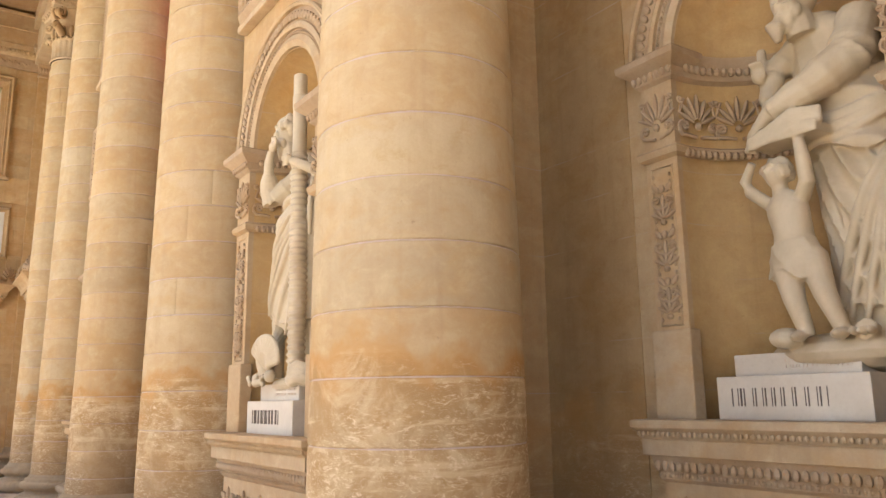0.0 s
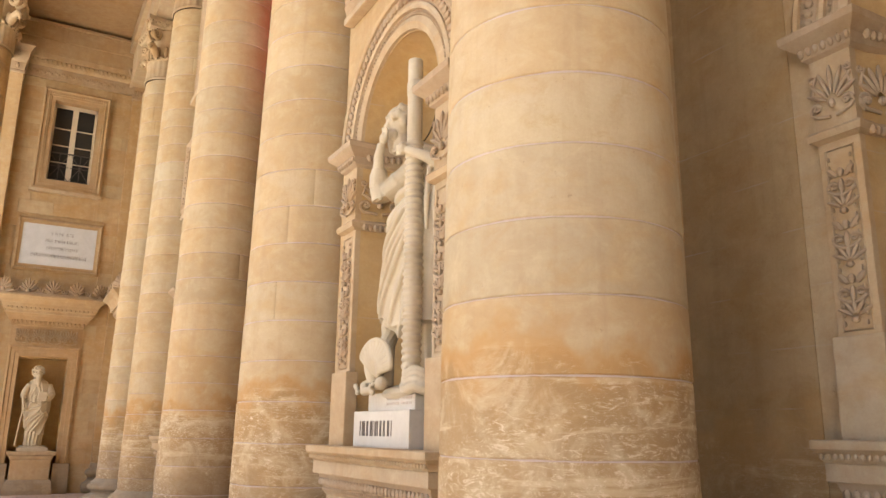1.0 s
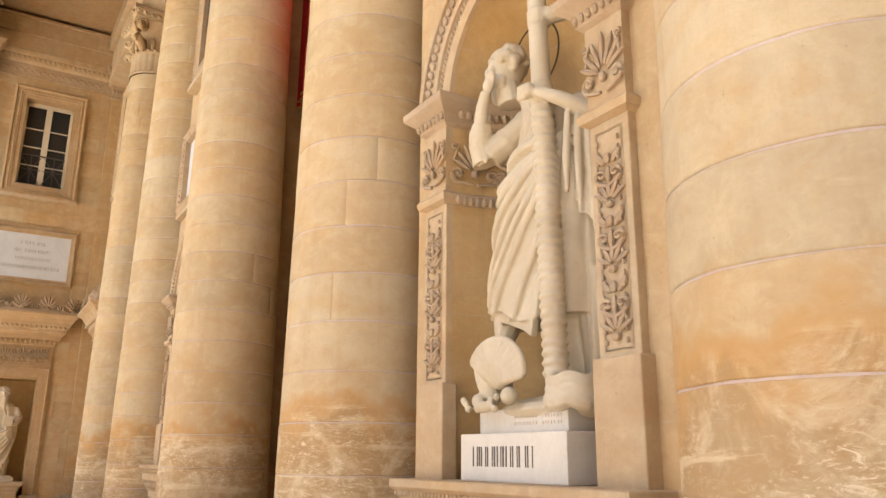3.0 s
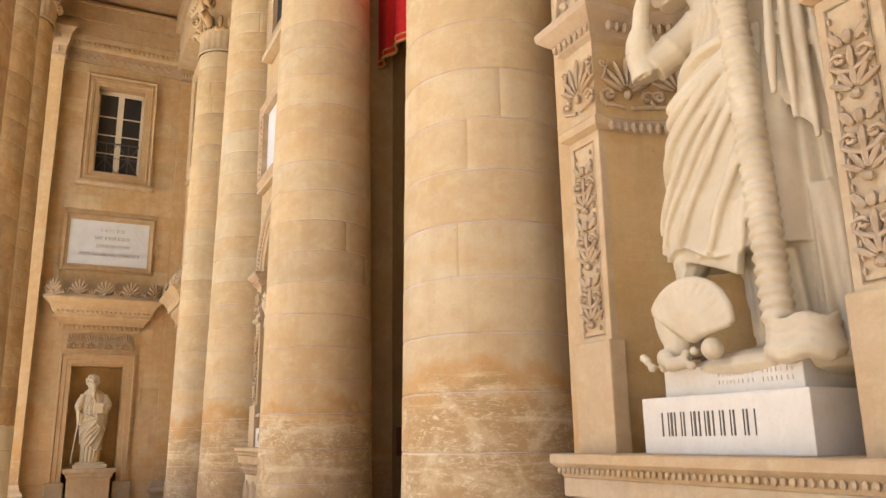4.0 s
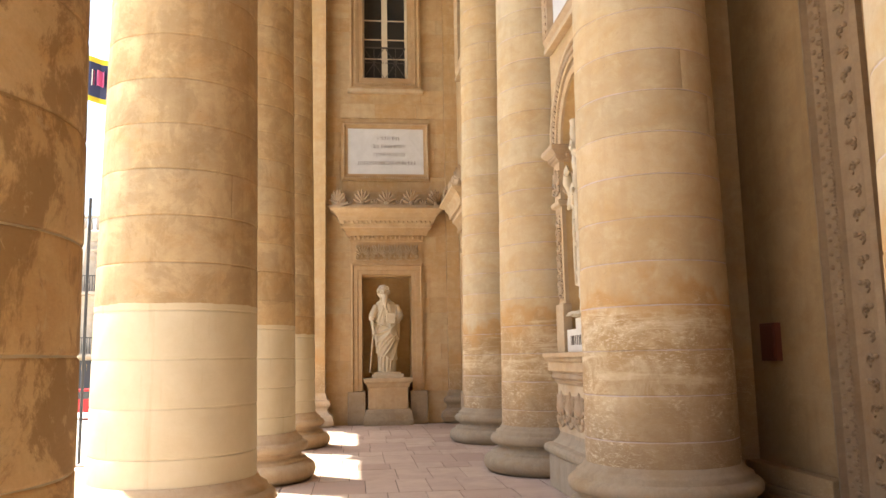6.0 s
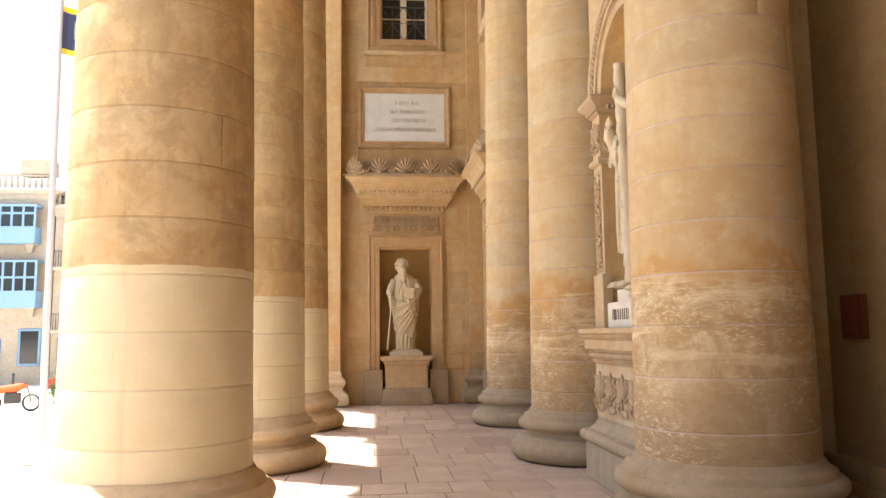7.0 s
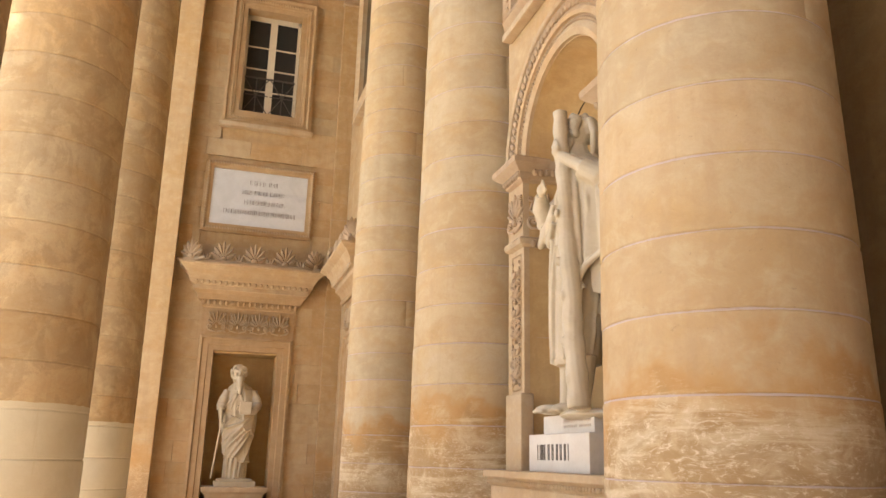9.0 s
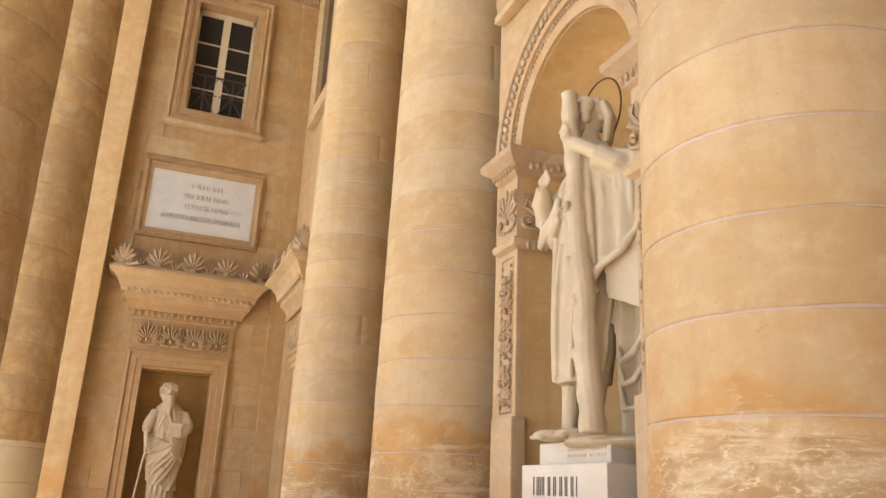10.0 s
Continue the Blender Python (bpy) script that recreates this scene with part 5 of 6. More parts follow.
        tip = (-0.10 + 0.21 * math.cos(a), -0.24 + 0.03 * math.cos(a), 0.20 + 0.19 * math.sin(a))
        tube(bm, [(-0.14, -0.19, 0.14), ((-0.14 + tip[0]) / 2, -0.235, (0.14 + tip[2]) / 2), tip], [0.03, 0.028, 0.02], 8)
        if k:
            tube(bm, [last, tip], 0.02, 8)
        last = tip
    ball(bm, (-0.28, -0.17, 0.19), 0.08, 0.07, 0.17, 14, 10, Matrix.Rotation(-0.45, 4, "Y"))
    ball(bm, (0.02, -0.24, 0.07), 0.05, 0.05, 0.05, 10, 8)
    tube(bm, [(-0.36, -0.16, 0.06), (-0.28, -0.23, 0.06), (-0.20, -0.27, 0.02), (-0.12, -0.24, 0.03)], [0.04, 0.045, 0.035, 0.03], 10)
    rng = random.Random(8)
    for k in range(12):
        ball(bm, (-0.40 + 0.03 * k, -0.25 + rng.uniform(-0.02, 0.03), rng.uniform(0.0, 0.07)), 0.024, 0.022, 0.022, 7, 5)
    return finish("statue", bm, m, "white marble statue of a robed figure with a ribbed trunk", 0.008)


def statue_with_club(m):
    bm = bmesh.new()
    ball(bm, (0.12, 0.08, 0.0), 0.42, 0.28, 0.05, 14, 8)
    rows = [(0.36, -0.10, 0.0, 0.18, 0.16, 0.05), (0.6, -0.09, 0.01, 0.20, 0.17, 0.05), (1.0, -0.07, 0.02, 0.23, 0.18, 0.05), (1.4, -0.07, 0.04, 0.28, 0.19, 0.04), (1.65, -0.04, 0.06, 0.29, 0.18, 0.02), (1.82, 0.0, 0.07, 0.21, 0.14, 0.0), (1.95, 0.0, 0.04, 0.09, 0.09, 0.0)]
    robe(bm, rows, 6.0, 5.1, 120, 0.1)
    # long upright folds of the tunic
    for a, z0, z1, r, b in ((186, 1.30, 0.40, 0.024, 4), (204, 1.36, 0.38, 0.028, -3), (222, 1.34, 0.42, 0.02, 5), (240, 1.30, 0.37, 0.028, 2), (256, 1.24, 0.40, 0.02, -4), (300, 1.36, 0.38, 0.026, 3), (322, 1.3, 0.4, 0.03, 0)):
        crease(bm, rows, [(a + 12, z0), (a + b, (z0 + z1) / 2), (a, z1)], r, 0.018)
    # mantle caught over the bent arm and crossing the breast
    crease(bm, rows, [(178, 1.60), (205, 1.42), (240, 1.38), (262, 1.50)], 0.04, 0.03)
    crease(bm, rows, [(180, 1.52), (205, 1.34), (238, 1.30), (266, 1.42)], 0.034, 0.03)
    fan(bm, rows, (262, 1.80), [(210, 1.60), (228, 1.56), (246, 1.54)], (-4, 0.0), 0.022, 0.014)
    crease(bm, rows, [(300, 1.86), (286, 1.66), (270, 1.46)], 0.026, 0.008)
    for x, y in ((-0.22, -0.08), (0.02, -0.06)):
        tube(bm, [(x, y + 0.03, 0.04), (x + 0.01, y + 0.05, 0.24), (x + 0.02, y + 0.06, 0.42)], [0.045, 0.06, 0.075], 12)
        ball(bm, (x - 0.04, y - 0.07, 0.05), 0.045, 0.11, 0.038, 12, 8, Matrix.Rotation(-0.35, 4, "Z"))
        for k in range(4):
            ball(bm, (x - 0.10 + 0.026 * k, y - 0.16 + 0.008 * k, 0.035), 0.013, 0.028, 0.016, 7, 5)
    # cloak over the arm that holds the club: deep outer folds, a broad hollow flap and the fall behind
    sheet(bm, [(0.16, -0.12, 1.84), (0.46, 0.02, 1.74)], [(0.20, -0.12, 1.02), (0.50, 0.02, 1.20)], 0.03, 26, 2.4, 0.05)
    for k, (x, top, low) in enumerate(((0.19, 1.84, 1.0), (0.27, 1.80, 1.30), (0.36, 1.80, 1.10), (0.45, 1.74, 1.20))):
        tube(bm, [(x - 0.05, -0.105 + 0.045 * k, top), (x, -0.125 + 0.045 * k, 1.5), (x + 0.03 - 0.02 * k, -0.11 + 0.045 * k, low)], [0.014, 0.024, 0.010], 8)
    tube(bm, [(0.50, 0.02, 1.24), (0.40, -0.04, 1.10), (0.26, -0.10, 1.02), (0.20, -0.12, 0.92), (0.24, -0.10, 0.86)], [0.02, 0.026, 0.026, 0.022, 0.014], 8)
    sheet(bm, [(0.24, -0.06, 1.10), (0.54, 0.06, 1.20)], [(0.24, -0.06, 0.84), (0.58, 0.06, 0.70)], 0.02, 22, 0.8, 0.04)
    sheet(bm, [(0.42, 0.04, 0.90), (0.56, 0.10, 0.90)], [(0.47, 0.04, 0.56), (0.56, 0.10, 0.62)], 0.02, 14, 1.2, 0.04)
    sheet(bm, [(0.10, 0.06, 1.2), (0.46, 0.16, 1.2)], [(0.16, 0.06, 0.03), (0.56, 0.18, 0.03)], 0.035, 26, 3.2, 0.08)
    for k in range(3):
        tube(bm, [(0.52, 0.05, 0.66 - 0.17 * k), (0.40, 0.025, 0.50 - 0.16 * k), (0.28, 0.03, 0.46 - 0.14 * k), (0.20, 0.05, 0.56 - 0.1 * k)], [0.012, 0.022, 0.022, 0.012], 8)
    # arm across the breast
    sleeve(bm, [(-0.24, 0.06, 1.76), (-0.40, 0.0, 1.62), (-0.44, -0.06, 1.54)], [0.085, 0.10, 0.095], 3)
    sleeve(bm, [(-0.44, -0.07, 1.52), (-0.38, -0.15, 1.62), (-0.30, -0.19, 1.70)], [0.09, 0.07, 0.045], 3)
    sash(bm, [(-0.46, -0.04, 1.62), (-0.46, -0.10, 1.46), (-0.36, -0.16, 1.36), (-0.20, -0.18, 1.40), (-0.12, -0.17, 1.54)], 0.026, 4, 0.036, (0.4, 0, 1))
    hand(bm, (-0.26, -0.20, 1.73), (1, 0.0, 0.35))
    # arm raised to the club
    sleeve(bm, [(0.20, 0.12, 1.74), (0.34, 0.02, 1.66), (0.24, -0.10, 1.76)], [0.09, 0.095, 0.085], 3)
    tube(bm, [(0.26, -0.10, 1.76), (0.14, -0.18, 1.86), (0.08, -0.20, 1.90)], [0.055, 0.044, 0.034], 10)
    hand(bm, (0.08, -0.22, 1.93), (-0.5, 0.1, 0.9))
    n = 40
    tube(bm, [(0.30 - 0.27 * i / n + 0.008 * math.sin(i * 0.5), -0.19 + 0.02 * i / n, 0.03 + 2.24 * i / n) for i in range(n + 1)], [0.076 - 0.022 * i / n + 0.006 * math.sin(i * 1.9) for i in range(n + 1)], 12)
    for k, z in enumerate((0.22, 0.48, 0.80, 1.06, 1.42)):
        ball(bm, (0.29 - z * 0.118 + 0.02 * (-1) ** k, -0.255, z), 0.024, 0.02, 0.036)
    head(bm, (-0.01, -0.01, 2.15), (-0.62, -0.75, -0.1), 1.02)
    for k in range(5):
        a = 0.1 + 0.34 * k
        tube(bm, [(0.02 + 0.11 * math.cos(a), 0.02 + 0.08 * math.sin(a), 2.22), (0.04 + 0.14 * math.cos(a), 0.03 + 0.08 * math.sin(a), 2.08), (0.03 + 0.12 * math.cos(a), 0.03 + 0.07 * math.sin(a), 1.92)], [0.025, 0.034, 0.02], 8)
    return finish("statue", bm, m, "white marble statue of a robed figure with a tall club", 0.008)


def statue_with_child(m):
    bm = bmesh.new()
    ball(bm, (0.12, 0.08, 0.0), 0.52, 0.34, 0.12, 14, 8)
    rows = [(0.10, 0.34, 0.10, 0.30, 0.20, 0.14), (0.5, 0.32, 0.11, 0.29, 0.20, 0.14), (0.95, 0.27, 0.11, 0.28, 0.21, 0.12), (1.3, 0.22, 0.12, 0.27, 0.20, 0.08), (1.6, 0.17, 0.13, 0.28, 0.18, 0.05), (1.86, 0.12, 0.13, 0.25, 0.15, 0.03), (1.98, 0.06, 0.11, 0.11, 0.10, 0.0)]
    robe(bm, rows, 5.5, 8.2, 120, 0.9)
    mantle(bm, rows, 190, 345, 1.42, 1.56, 1.12, 1.05, 0.5, 5.0, 0.05, 0.065, 2.0)
    mantle(bm, rows, 215, 350, 1.18, 1.12, 0.18, 0.34, 3.6, 5.0, 0.02, 0.055, 5.0)
    tube(bm, [(0.30, -0.16, 0.08), (0.30, -0.22, 0.10)], 0.06, 10)
    for k in range(4):
        ball(bm, (0.22 + 0.045 * k, -0.26, 0.09), 0.02, 0.05, 0.025)
    fan(bm, rows, (338, 1.22), [(222, 0.20), (240, 0.16), (258, 0.14), (276, 0.16), (296, 0.18), (318, 0.22)], (-6, 0.06), 0.03, 0.03)
    fan(bm, rows, (350, 1.40), [(205, 1.34), (208, 1.24), (216, 1.14)], (0, -0.10), 0.036, 0.05)
    fan(bm, rows, (300, 1.80), [(250, 1.50), (272, 1.48), (300, 1.46)], (0, 0.0), 0.022, 0.01)
    # far hand, near arm reaching over the book
    sleeve(bm, [(-0.08, 0.10, 1.84), (-0.20, 0.02, 1.70), (-0.20, -0.06, 1.50)], [0.08, 0.075, 0.055])
    hand(bm, (-0.22, -0.10, 1.66), (0.1, -0.3, 1))
    tube(bm, [(-0.24, -0.02, 1.86), (-0.2, -0.08, 1.4)], 0.03, 8)
    sleeve(bm, [(0.34, 0.04, 1.84), (0.34, -0.12, 1.58), (0.14, -0.24, 1.42), (-0.06, -0.26, 1.36)], [0.12, 0.125, 0.10, 0.07], 4)
    tube(bm, [(-0.06, -0.26, 1.37), (-0.18, -0.24, 1.28)], [0.05, 0.036], 10)
    hand(bm, (-0.19, -0.24, 1.26), (-0.3, 0.0, -1))
    # leaves of the open book
    for k in range(6):
        tube(bm, [(-0.20, -0.30, 1.16 + 0.012 * k), (-0.06, -0.32, 1.17 + 0.016 * k), (0.08, -0.32, 1.21 + 0.02 * k), (0.24, -0.28, 1.22 + 0.014 * k)], 0.014, 6)
    box(bm, -0.19, 0.22, -0.32, -0.10, 1.16, 1.22)
    head(bm, (0.02, -0.04, 2.12), (-0.55, -0.8, -0.35), 1.1)
    tube(bm, [(-0.02, -0.12, 2.02), (-0.05, -0.16, 1.9), (-0.04, -0.15, 1.8)], [0.07, 0.06, 0.02], 8)
    # child who holds the book up
    for pts, radii in (([(0.02, -0.26, 0.08), (-0.03, -0.27, 0.28), (-0.10, -0.22, 0.52)], [0.036, 0.055, 0.08]), ([(0.20, -0.22, 0.08), (0.13, -0.25, 0.3), (0.05, -0.2, 0.52)], [0.036, 0.055, 0.08])):
        sleeve(bm, pts, radii, 0)
    ball(bm, (0.0, -0.32, 0.08), 0.035, 0.07, 0.03)
    ball(bm, (0.20, -0.28, 0.08), 0.035, 0.07, 0.03)
    ball(bm, (-0.12, -0.24, 0.08), 0.1, 0.08, 0.06)
    child = [(0.40, -0.03, -0.2, 0.15, 0.11, 0.10), (0.52, -0.03, -0.2, 0.14, 0.105, 0.08), (0.64, -0.04, -0.2, 0.11, 0.085, 0.0), (0.80, -0.06, -0.2, 0.12, 0.085, 0.0), (0.90, -0.07, -0.2, 0.06, 0.05, 0.0)]
    robe(bm, child, 4.0, 1.1, 60)
    mantle(bm, child, 180, 360, 0.58, 0.62, 0.44, 0.40, 1.2, 7.0, 0.012, 0.015, 2.0)
    tube(bm, [(-0.16, -0.2, 0.84), (-0.27, -0.22, 0.94), (-0.29, -0.23, 1.0), (-0.22, -0.25, 1.1)], [0.04, 0.038, 0.034, 0.026], 10)
    tube(bm, [(0.03, -0.2, 0.84), (0.10, -0.25, 0.92), (0.10, -0.27, 1.04), (0.09, -0.28, 1.16)], [0.045, 0.046, 0.04, 0.03], 10)
    ball(bm, (0.09, -0.29, 1.2), 0.045, 0.04, 0.035)
    head(bm, (-0.09, -0.22, 1.01), (-0.3, -0.9, 0.1), 0.66, False)
    return finish("statue", bm, m, "white marble statue of a robed figure with a child and book")


def statue_with_staff(m):
    bm = bmesh.new()
    box(bm, -0.3, 0.3, -0.1, 0.3, 0.0, 0.04)
    rows = [(0.04, 0.0, 0.1, 0.19, 0.16, 0.2), (0.4, 0.0, 0.1, 0.20, 0.17, 0.2), (0.9, -0.01, 0.1, 0.25, 0.18, 0.16), (1.2, -0.02, 0.1, 0.27, 0.18, 0.1), (1.45, -0.02, 0.11, 0.27, 0.16, 0.06), (1.62, -0.03, 0.11, 0.21, 0.13, 0.03), (1.72, -0.05, 0.1, 0.1, 0.09, 0.0)]
    robe(bm, rows, 6.5, 4.4, 100)
    mantle(bm, rows, 175, 350, 1.22, 0.95, 0.45, 0.30, -2.6, 5.0, 0.03, 0.055, 1.5)
    mantle(bm, rows, 285, 360, 1.60, 1.58, 0.9, 0.75, 0.8, 4.0, 0.05, 0.04, 2.5)
    fan(bm, rows, (330, 1.16), [(190, 0.86), (200, 0.66), (216, 0.50), (236, 0.40)], (6, -0.04), 0.024, 0.035)
    for a in (222, 246, 270, 292):
        crease(bm, rows, [(a + 8, 0.42), (a, 0.22), (a - 2, 0.05)], 0.02, 0.004)
    fan(bm, rows, (262, 1.60), [(215, 1.24), (236, 1.22), (290, 1.26)], (0, 0.0), 0.018, 0.006)
    sleeve(bm, [(-0.24, 0.08, 1.54), (-0.34, -0.02, 1.32), (-0.34, -0.06, 1.22)], [0.08, 0.085, 0.07])
    tube(bm, [(-0.34, -0.06, 1.22), (-0.32, -0.12, 1.02)], [0.045, 0.036], 10)
    hand(bm, (-0.31, -0.13, 0.98), (0.2, -0.1, -1))
    sleeve(bm, [(0.20, 0.08, 1.54), (0.30, -0.02, 1.32), (0.22, -0.14, 1.20), (0.08, -0.2, 1.22)], [0.085, 0.09, 0.07, 0.045])
    hand(bm, (0.02, -0.21, 1.24), (-1, 0, 0.2))
    box(bm, -0.02, 0.18, -0.26, -0.16, 1.14, 1.36)
    tube(bm, [(-0.40, -0.14, 0.04), (-0.34, -0.14, 0.7), (-0.30, -0.14, 1.02)], 0.02, 8)
    head(bm, (-0.08, 0.02, 1.88), (0.1, -0.95, -0.1), 1.08)
    tube(bm, [(-0.06, -0.10, 1.80), (-0.05, -0.13, 1.66), (-0.04, -0.14, 1.48)], [0.07, 0.065, 0.02], 10)
    return finish("statue", bm, m, "weathered marble statue of a bearded robed figure with a staff", 0.010)


statue_with_trunk(pose(BAY_X + 0.14, BAY_Y[0] - 0.02, 1.92, 0, 0, -90))
statue_with_club(pose(BAY_X + 0.09, BAY_Y[1] - 0.04, 1.92, 0, 0, -90) @ Matrix.Diagonal((0.94, 1, 0.97, 1)))
statue_with_child(pose(4.85 + 0.18, 0.53, 2.02, 0, 0, -90) @ Matrix.Scale(1.05, 4))
statue_with_staff(pose(CX, END_Y + 0.06, 1.15) @ Matrix.Scale(1.03, 4))


def halo(m, r):
    bm = bmesh.new()
    tube(bm, [(r * math.cos(a), 0, r * math.sin(a)) for a in (2 * math.pi * i / 40 for i in range(41))], 0.006, 6)
    h = part("halo_ring", bm, M_BRONZE)
    h.matrix_world = m
    return tagged(h, "thin dark metal ring behind a statue's head", "halo", "halo rings")


halo(pose(BAY_X + 0.26, BAY_Y[0] + 0.12, 4.17, 0, 0, -90), 0.24)
halo(pose(BAY_X + 0.18, BAY_Y[1] - 0.02, 4.05, 0, 0, -90), 0.25)


# ---------------------------------------------------------------- the square outside
M_FACADE = limestone("pale_facade_stone", (0.62, 0.52, 0.40), (0.54, 0.44, 0.32), (0.38, 0.30, 0.22), 0.0, joints=0.3)
M_BLUE = plain("blue_painted_timber", (0.20, 0.33, 0.47), 0.5)
M_DOORBLUE = plain("strong_blue_door_paint", (0.06, 0.14, 0.42), 0.4)
M_SHOP = plain("dark_shop_shutter", (0.05, 0.05, 0.055), 0.6)
FY = 52.8
GZ = -1.1


def enclosed_balcony(owner, x0, x1, z0, z1):
    b = part("balcony", boxes((x0, x1, FY - 0.95, FY, z0, z0 + 1.0), (x0 - 0.05, x1 + 0.05, FY - 1.0, FY, z1 - 0.12, z1), bev=0.02), M_BLUE, owner, "blue enclosed timber balcony")
    n = int((x1 - x0) / 0.62)
    for i in range(n + 1):
        x = x0 + (x1 - x0 - 0.1) * i / n
        part("post", boxes((x, x + 0.12, FY - 0.95, FY - 0.85, z0 + 1.0, z1 - 0.12)), M_BLUE, b)
    part("rail", boxes((x0, x1, FY - 0.96, FY - 0.86, z0 + 1.72, z0 + 1.84)), M_BLUE, b)
    part("glazing", boxes((x0 + 0.05, x1 - 0.05, FY - 0.9, FY - 0.88, z0 + 1.0, z1 - 0.12)), M_GLASS, b)
    for i in range(3):
        x = x0 + 0.4 + (x1 - x0 - 1.0) * i / 2
        part("bracket", stepped(bmesh.new(), x, x + 0.22, FY - 0.35, FY, [(0.0, z0 - 0.5), (0.05, z0 - 0.3), (0.1, z0 - 0.1), (0.12, z0)]), M_FACADE, b)


def facade_base(x0, x1, top, label):
    h = thing("town_house", label, "house")
    part("wall", boxes((x0, x1, FY, FY + 9, GZ, top)), M_FACADE, h)
    part("cornice", stepped(bmesh.new(), x0, x1, FY, FY + 9, [(0.0, top - 0.7), (0.1, top - 0.6), (0.15, top - 0.4), (0.35, top - 0.3), (0.4, top - 0.1), (0.3, top)]), M_FACADE, h)
    bm = boxes((x0, x1, FY + 0.1, FY + 0.3, top + 0.8, top + 0.95))
    for i in range(int((x1 - x0) / 0.35)):
        x = x0 + 0.1 + i * 0.35
        tube(bm, [(x, FY + 0.2, top), (x, FY + 0.2, top + 0.3), (x, FY + 0.2, top + 0.8)], [0.06, 0.1, 0.05], 6)
    part("balustrade", bm, M_FACADE, h)
    return h


h = facade_base(-30.0, -18.6, 10.6, "three-storey limestone house with blue timber balconies")
enclosed_balcony(h, -26.5, -19.0, 3.4, 6.2)
enclosed_balcony(h, -26.5, -19.2, 7.2, 9.5)
part("door", boxes((-22.6, -21.2, FY - 0.06, FY + 0.02, GZ, 1.6), bev=0.03), M_DOORBLUE, h, "blue double door")
w = part("window", frame_bars(-19.6, 1.1, 1.3, 2.2, 0.14, FY - 0.05, 0.1), M_BLUE, h)
part("pane", boxes((-20.15, -19.05, FY - 0.03, FY - 0.01, 0.1, 2.1)), M_GLASS, w)
part("gable", stepped(bmesh.new(), -20.6, -18.8, FY + 0.1, FY + 1.2, [(0.0, 11.5), (0.0, 12.4), (-0.2, 12.9), (-0.5, 13.1)]), M_FACADE, h, "small rounded roof gable")

h = facade_base(-18.4, -8.0, 9.6, "limestone house with open balconies over a dark shop front")
part("shop_front", boxes((-18.0, -13.4, FY - 0.1, FY + 0.02, GZ, 1.7), bev=0.03), M_SHOP, h, "dark shop front with shutter")
letters(h, [0.3, 0.3, 0.3, 0.3, 0.3, 0.3, 0.3], -17.2, 1.15, 0.32, FY - 0.105, M_GOLD)
for z in (1.9, 5.6):
    b = part("balcony", boxes((-18.2, -13.0, FY - 1.0, FY, z, z + 0.18), bev=0.03), M_FACADE, h)
    bm = boxes((-18.15, -13.05, FY - 0.96, FY - 0.92, z + 1.1, z + 1.15))
    for i in range(34):
        tube(bm, [(-18.1 + i * 0.15, FY - 0.94, z + 0.18), (-18.1 + i * 0.15, FY - 0.94, z + 1.1)], 0.02, 5)
    part("railing", bm, M_IRON, b)
for x in (-16.9, -14.4):
    for z in (2.1, 5.8):
        w = part("window", frame_bars(x, z + 1.15, 1.5, 2.4, 0.2, FY - 0.08, 0.12), M_FACADE, h)
        part("pane", boxes((x - 0.6, x + 0.6, FY - 0.03, FY - 0.01, z, z + 2.2)), M_GLASS, w)
        part("shutter", boxes((x - 0.58, x - 0.02, FY - 0.07, FY - 0.035, z + 0.02, z + 2.1), bev=0.01), M_SASH, w)
    part("pediment", stepped(bmesh.new(), x - 0.9, x + 0.9, FY - 0.3, FY, [(0.0, 8.3), (0.05, 8.4), (-0.15, 8.65), (-0.28, 8.8)]), M_FACADE, h)

mast = thing("roof_mast", "slim grey aerial mast on a roof", "mast", pose(-15.0, FY + 3, 9.6))
part("pole", tube(bmesh.new(), [(0, 0, 0), (0, 0, 6.5)], 0.06, 6), M_IRON, mast)
for z, x in ((5.2, 0.3), (3.2, -0.3), (6.0, -0.35)):
    part("aerial", boxes((x - 0.12, x + 0.12, -0.1, 0.1, z - 0.7, z + 0.7), bev=0.03), M_PLAQUE, mast)

fp = thing("flagpole", "tall pale flagpole with a blue, yellow and white festive flag", "flagpole", pose(-4.75, 17.9, GZ))
part("pole", tube(bmesh.new(), [(0, 0, 0), (0, 0, 5), (0, 0, 12.5)], [0.06, 0.05, 0.035], 8), plain("pale_pole_paint", (0.5, 0.5, 0.55), 0.4), fp)
part("foot", lathe([(0.25, 0.0), (0.25, 0.2), (0.12, 0.3), (0.07, 0.6)], 16), M_GROUND, fp)


def cloth_strip(x0, x1, z0, z1, y, slope):
    bm = bmesh.new()
    rows = []
    for j in range(5):
        v = j / 4
        rows.append([(bm.verts.new((x0 + (x1 - x0) * i / 12, y + 0.06 * math.sin(i * 0.9), z0 + (z1 - z0) * v - slope * i / 12)), bm.verts.new((x0 + (x1 - x0) * i / 12, y + 0.008 + 0.06 * math.sin(i * 0.9), z0 + (z1 - z0) * v - slope * i / 12))) for i in range(13)])
    for p, q in zip(rows, rows[1:]):
        for i in range(12):
            for f in (0, 1):
                v = (p[i][f], p[i + 1][f], q[i + 1][f], q[i][f])
                bm.faces.new(v if f == 0 else v[::-1])
    for r in (rows[0], rows[-1]):
        for i in range(12):
            bm.faces.new((r[i][0], r[i + 1][0], r[i + 1][1], r[i][1]))
    return bm


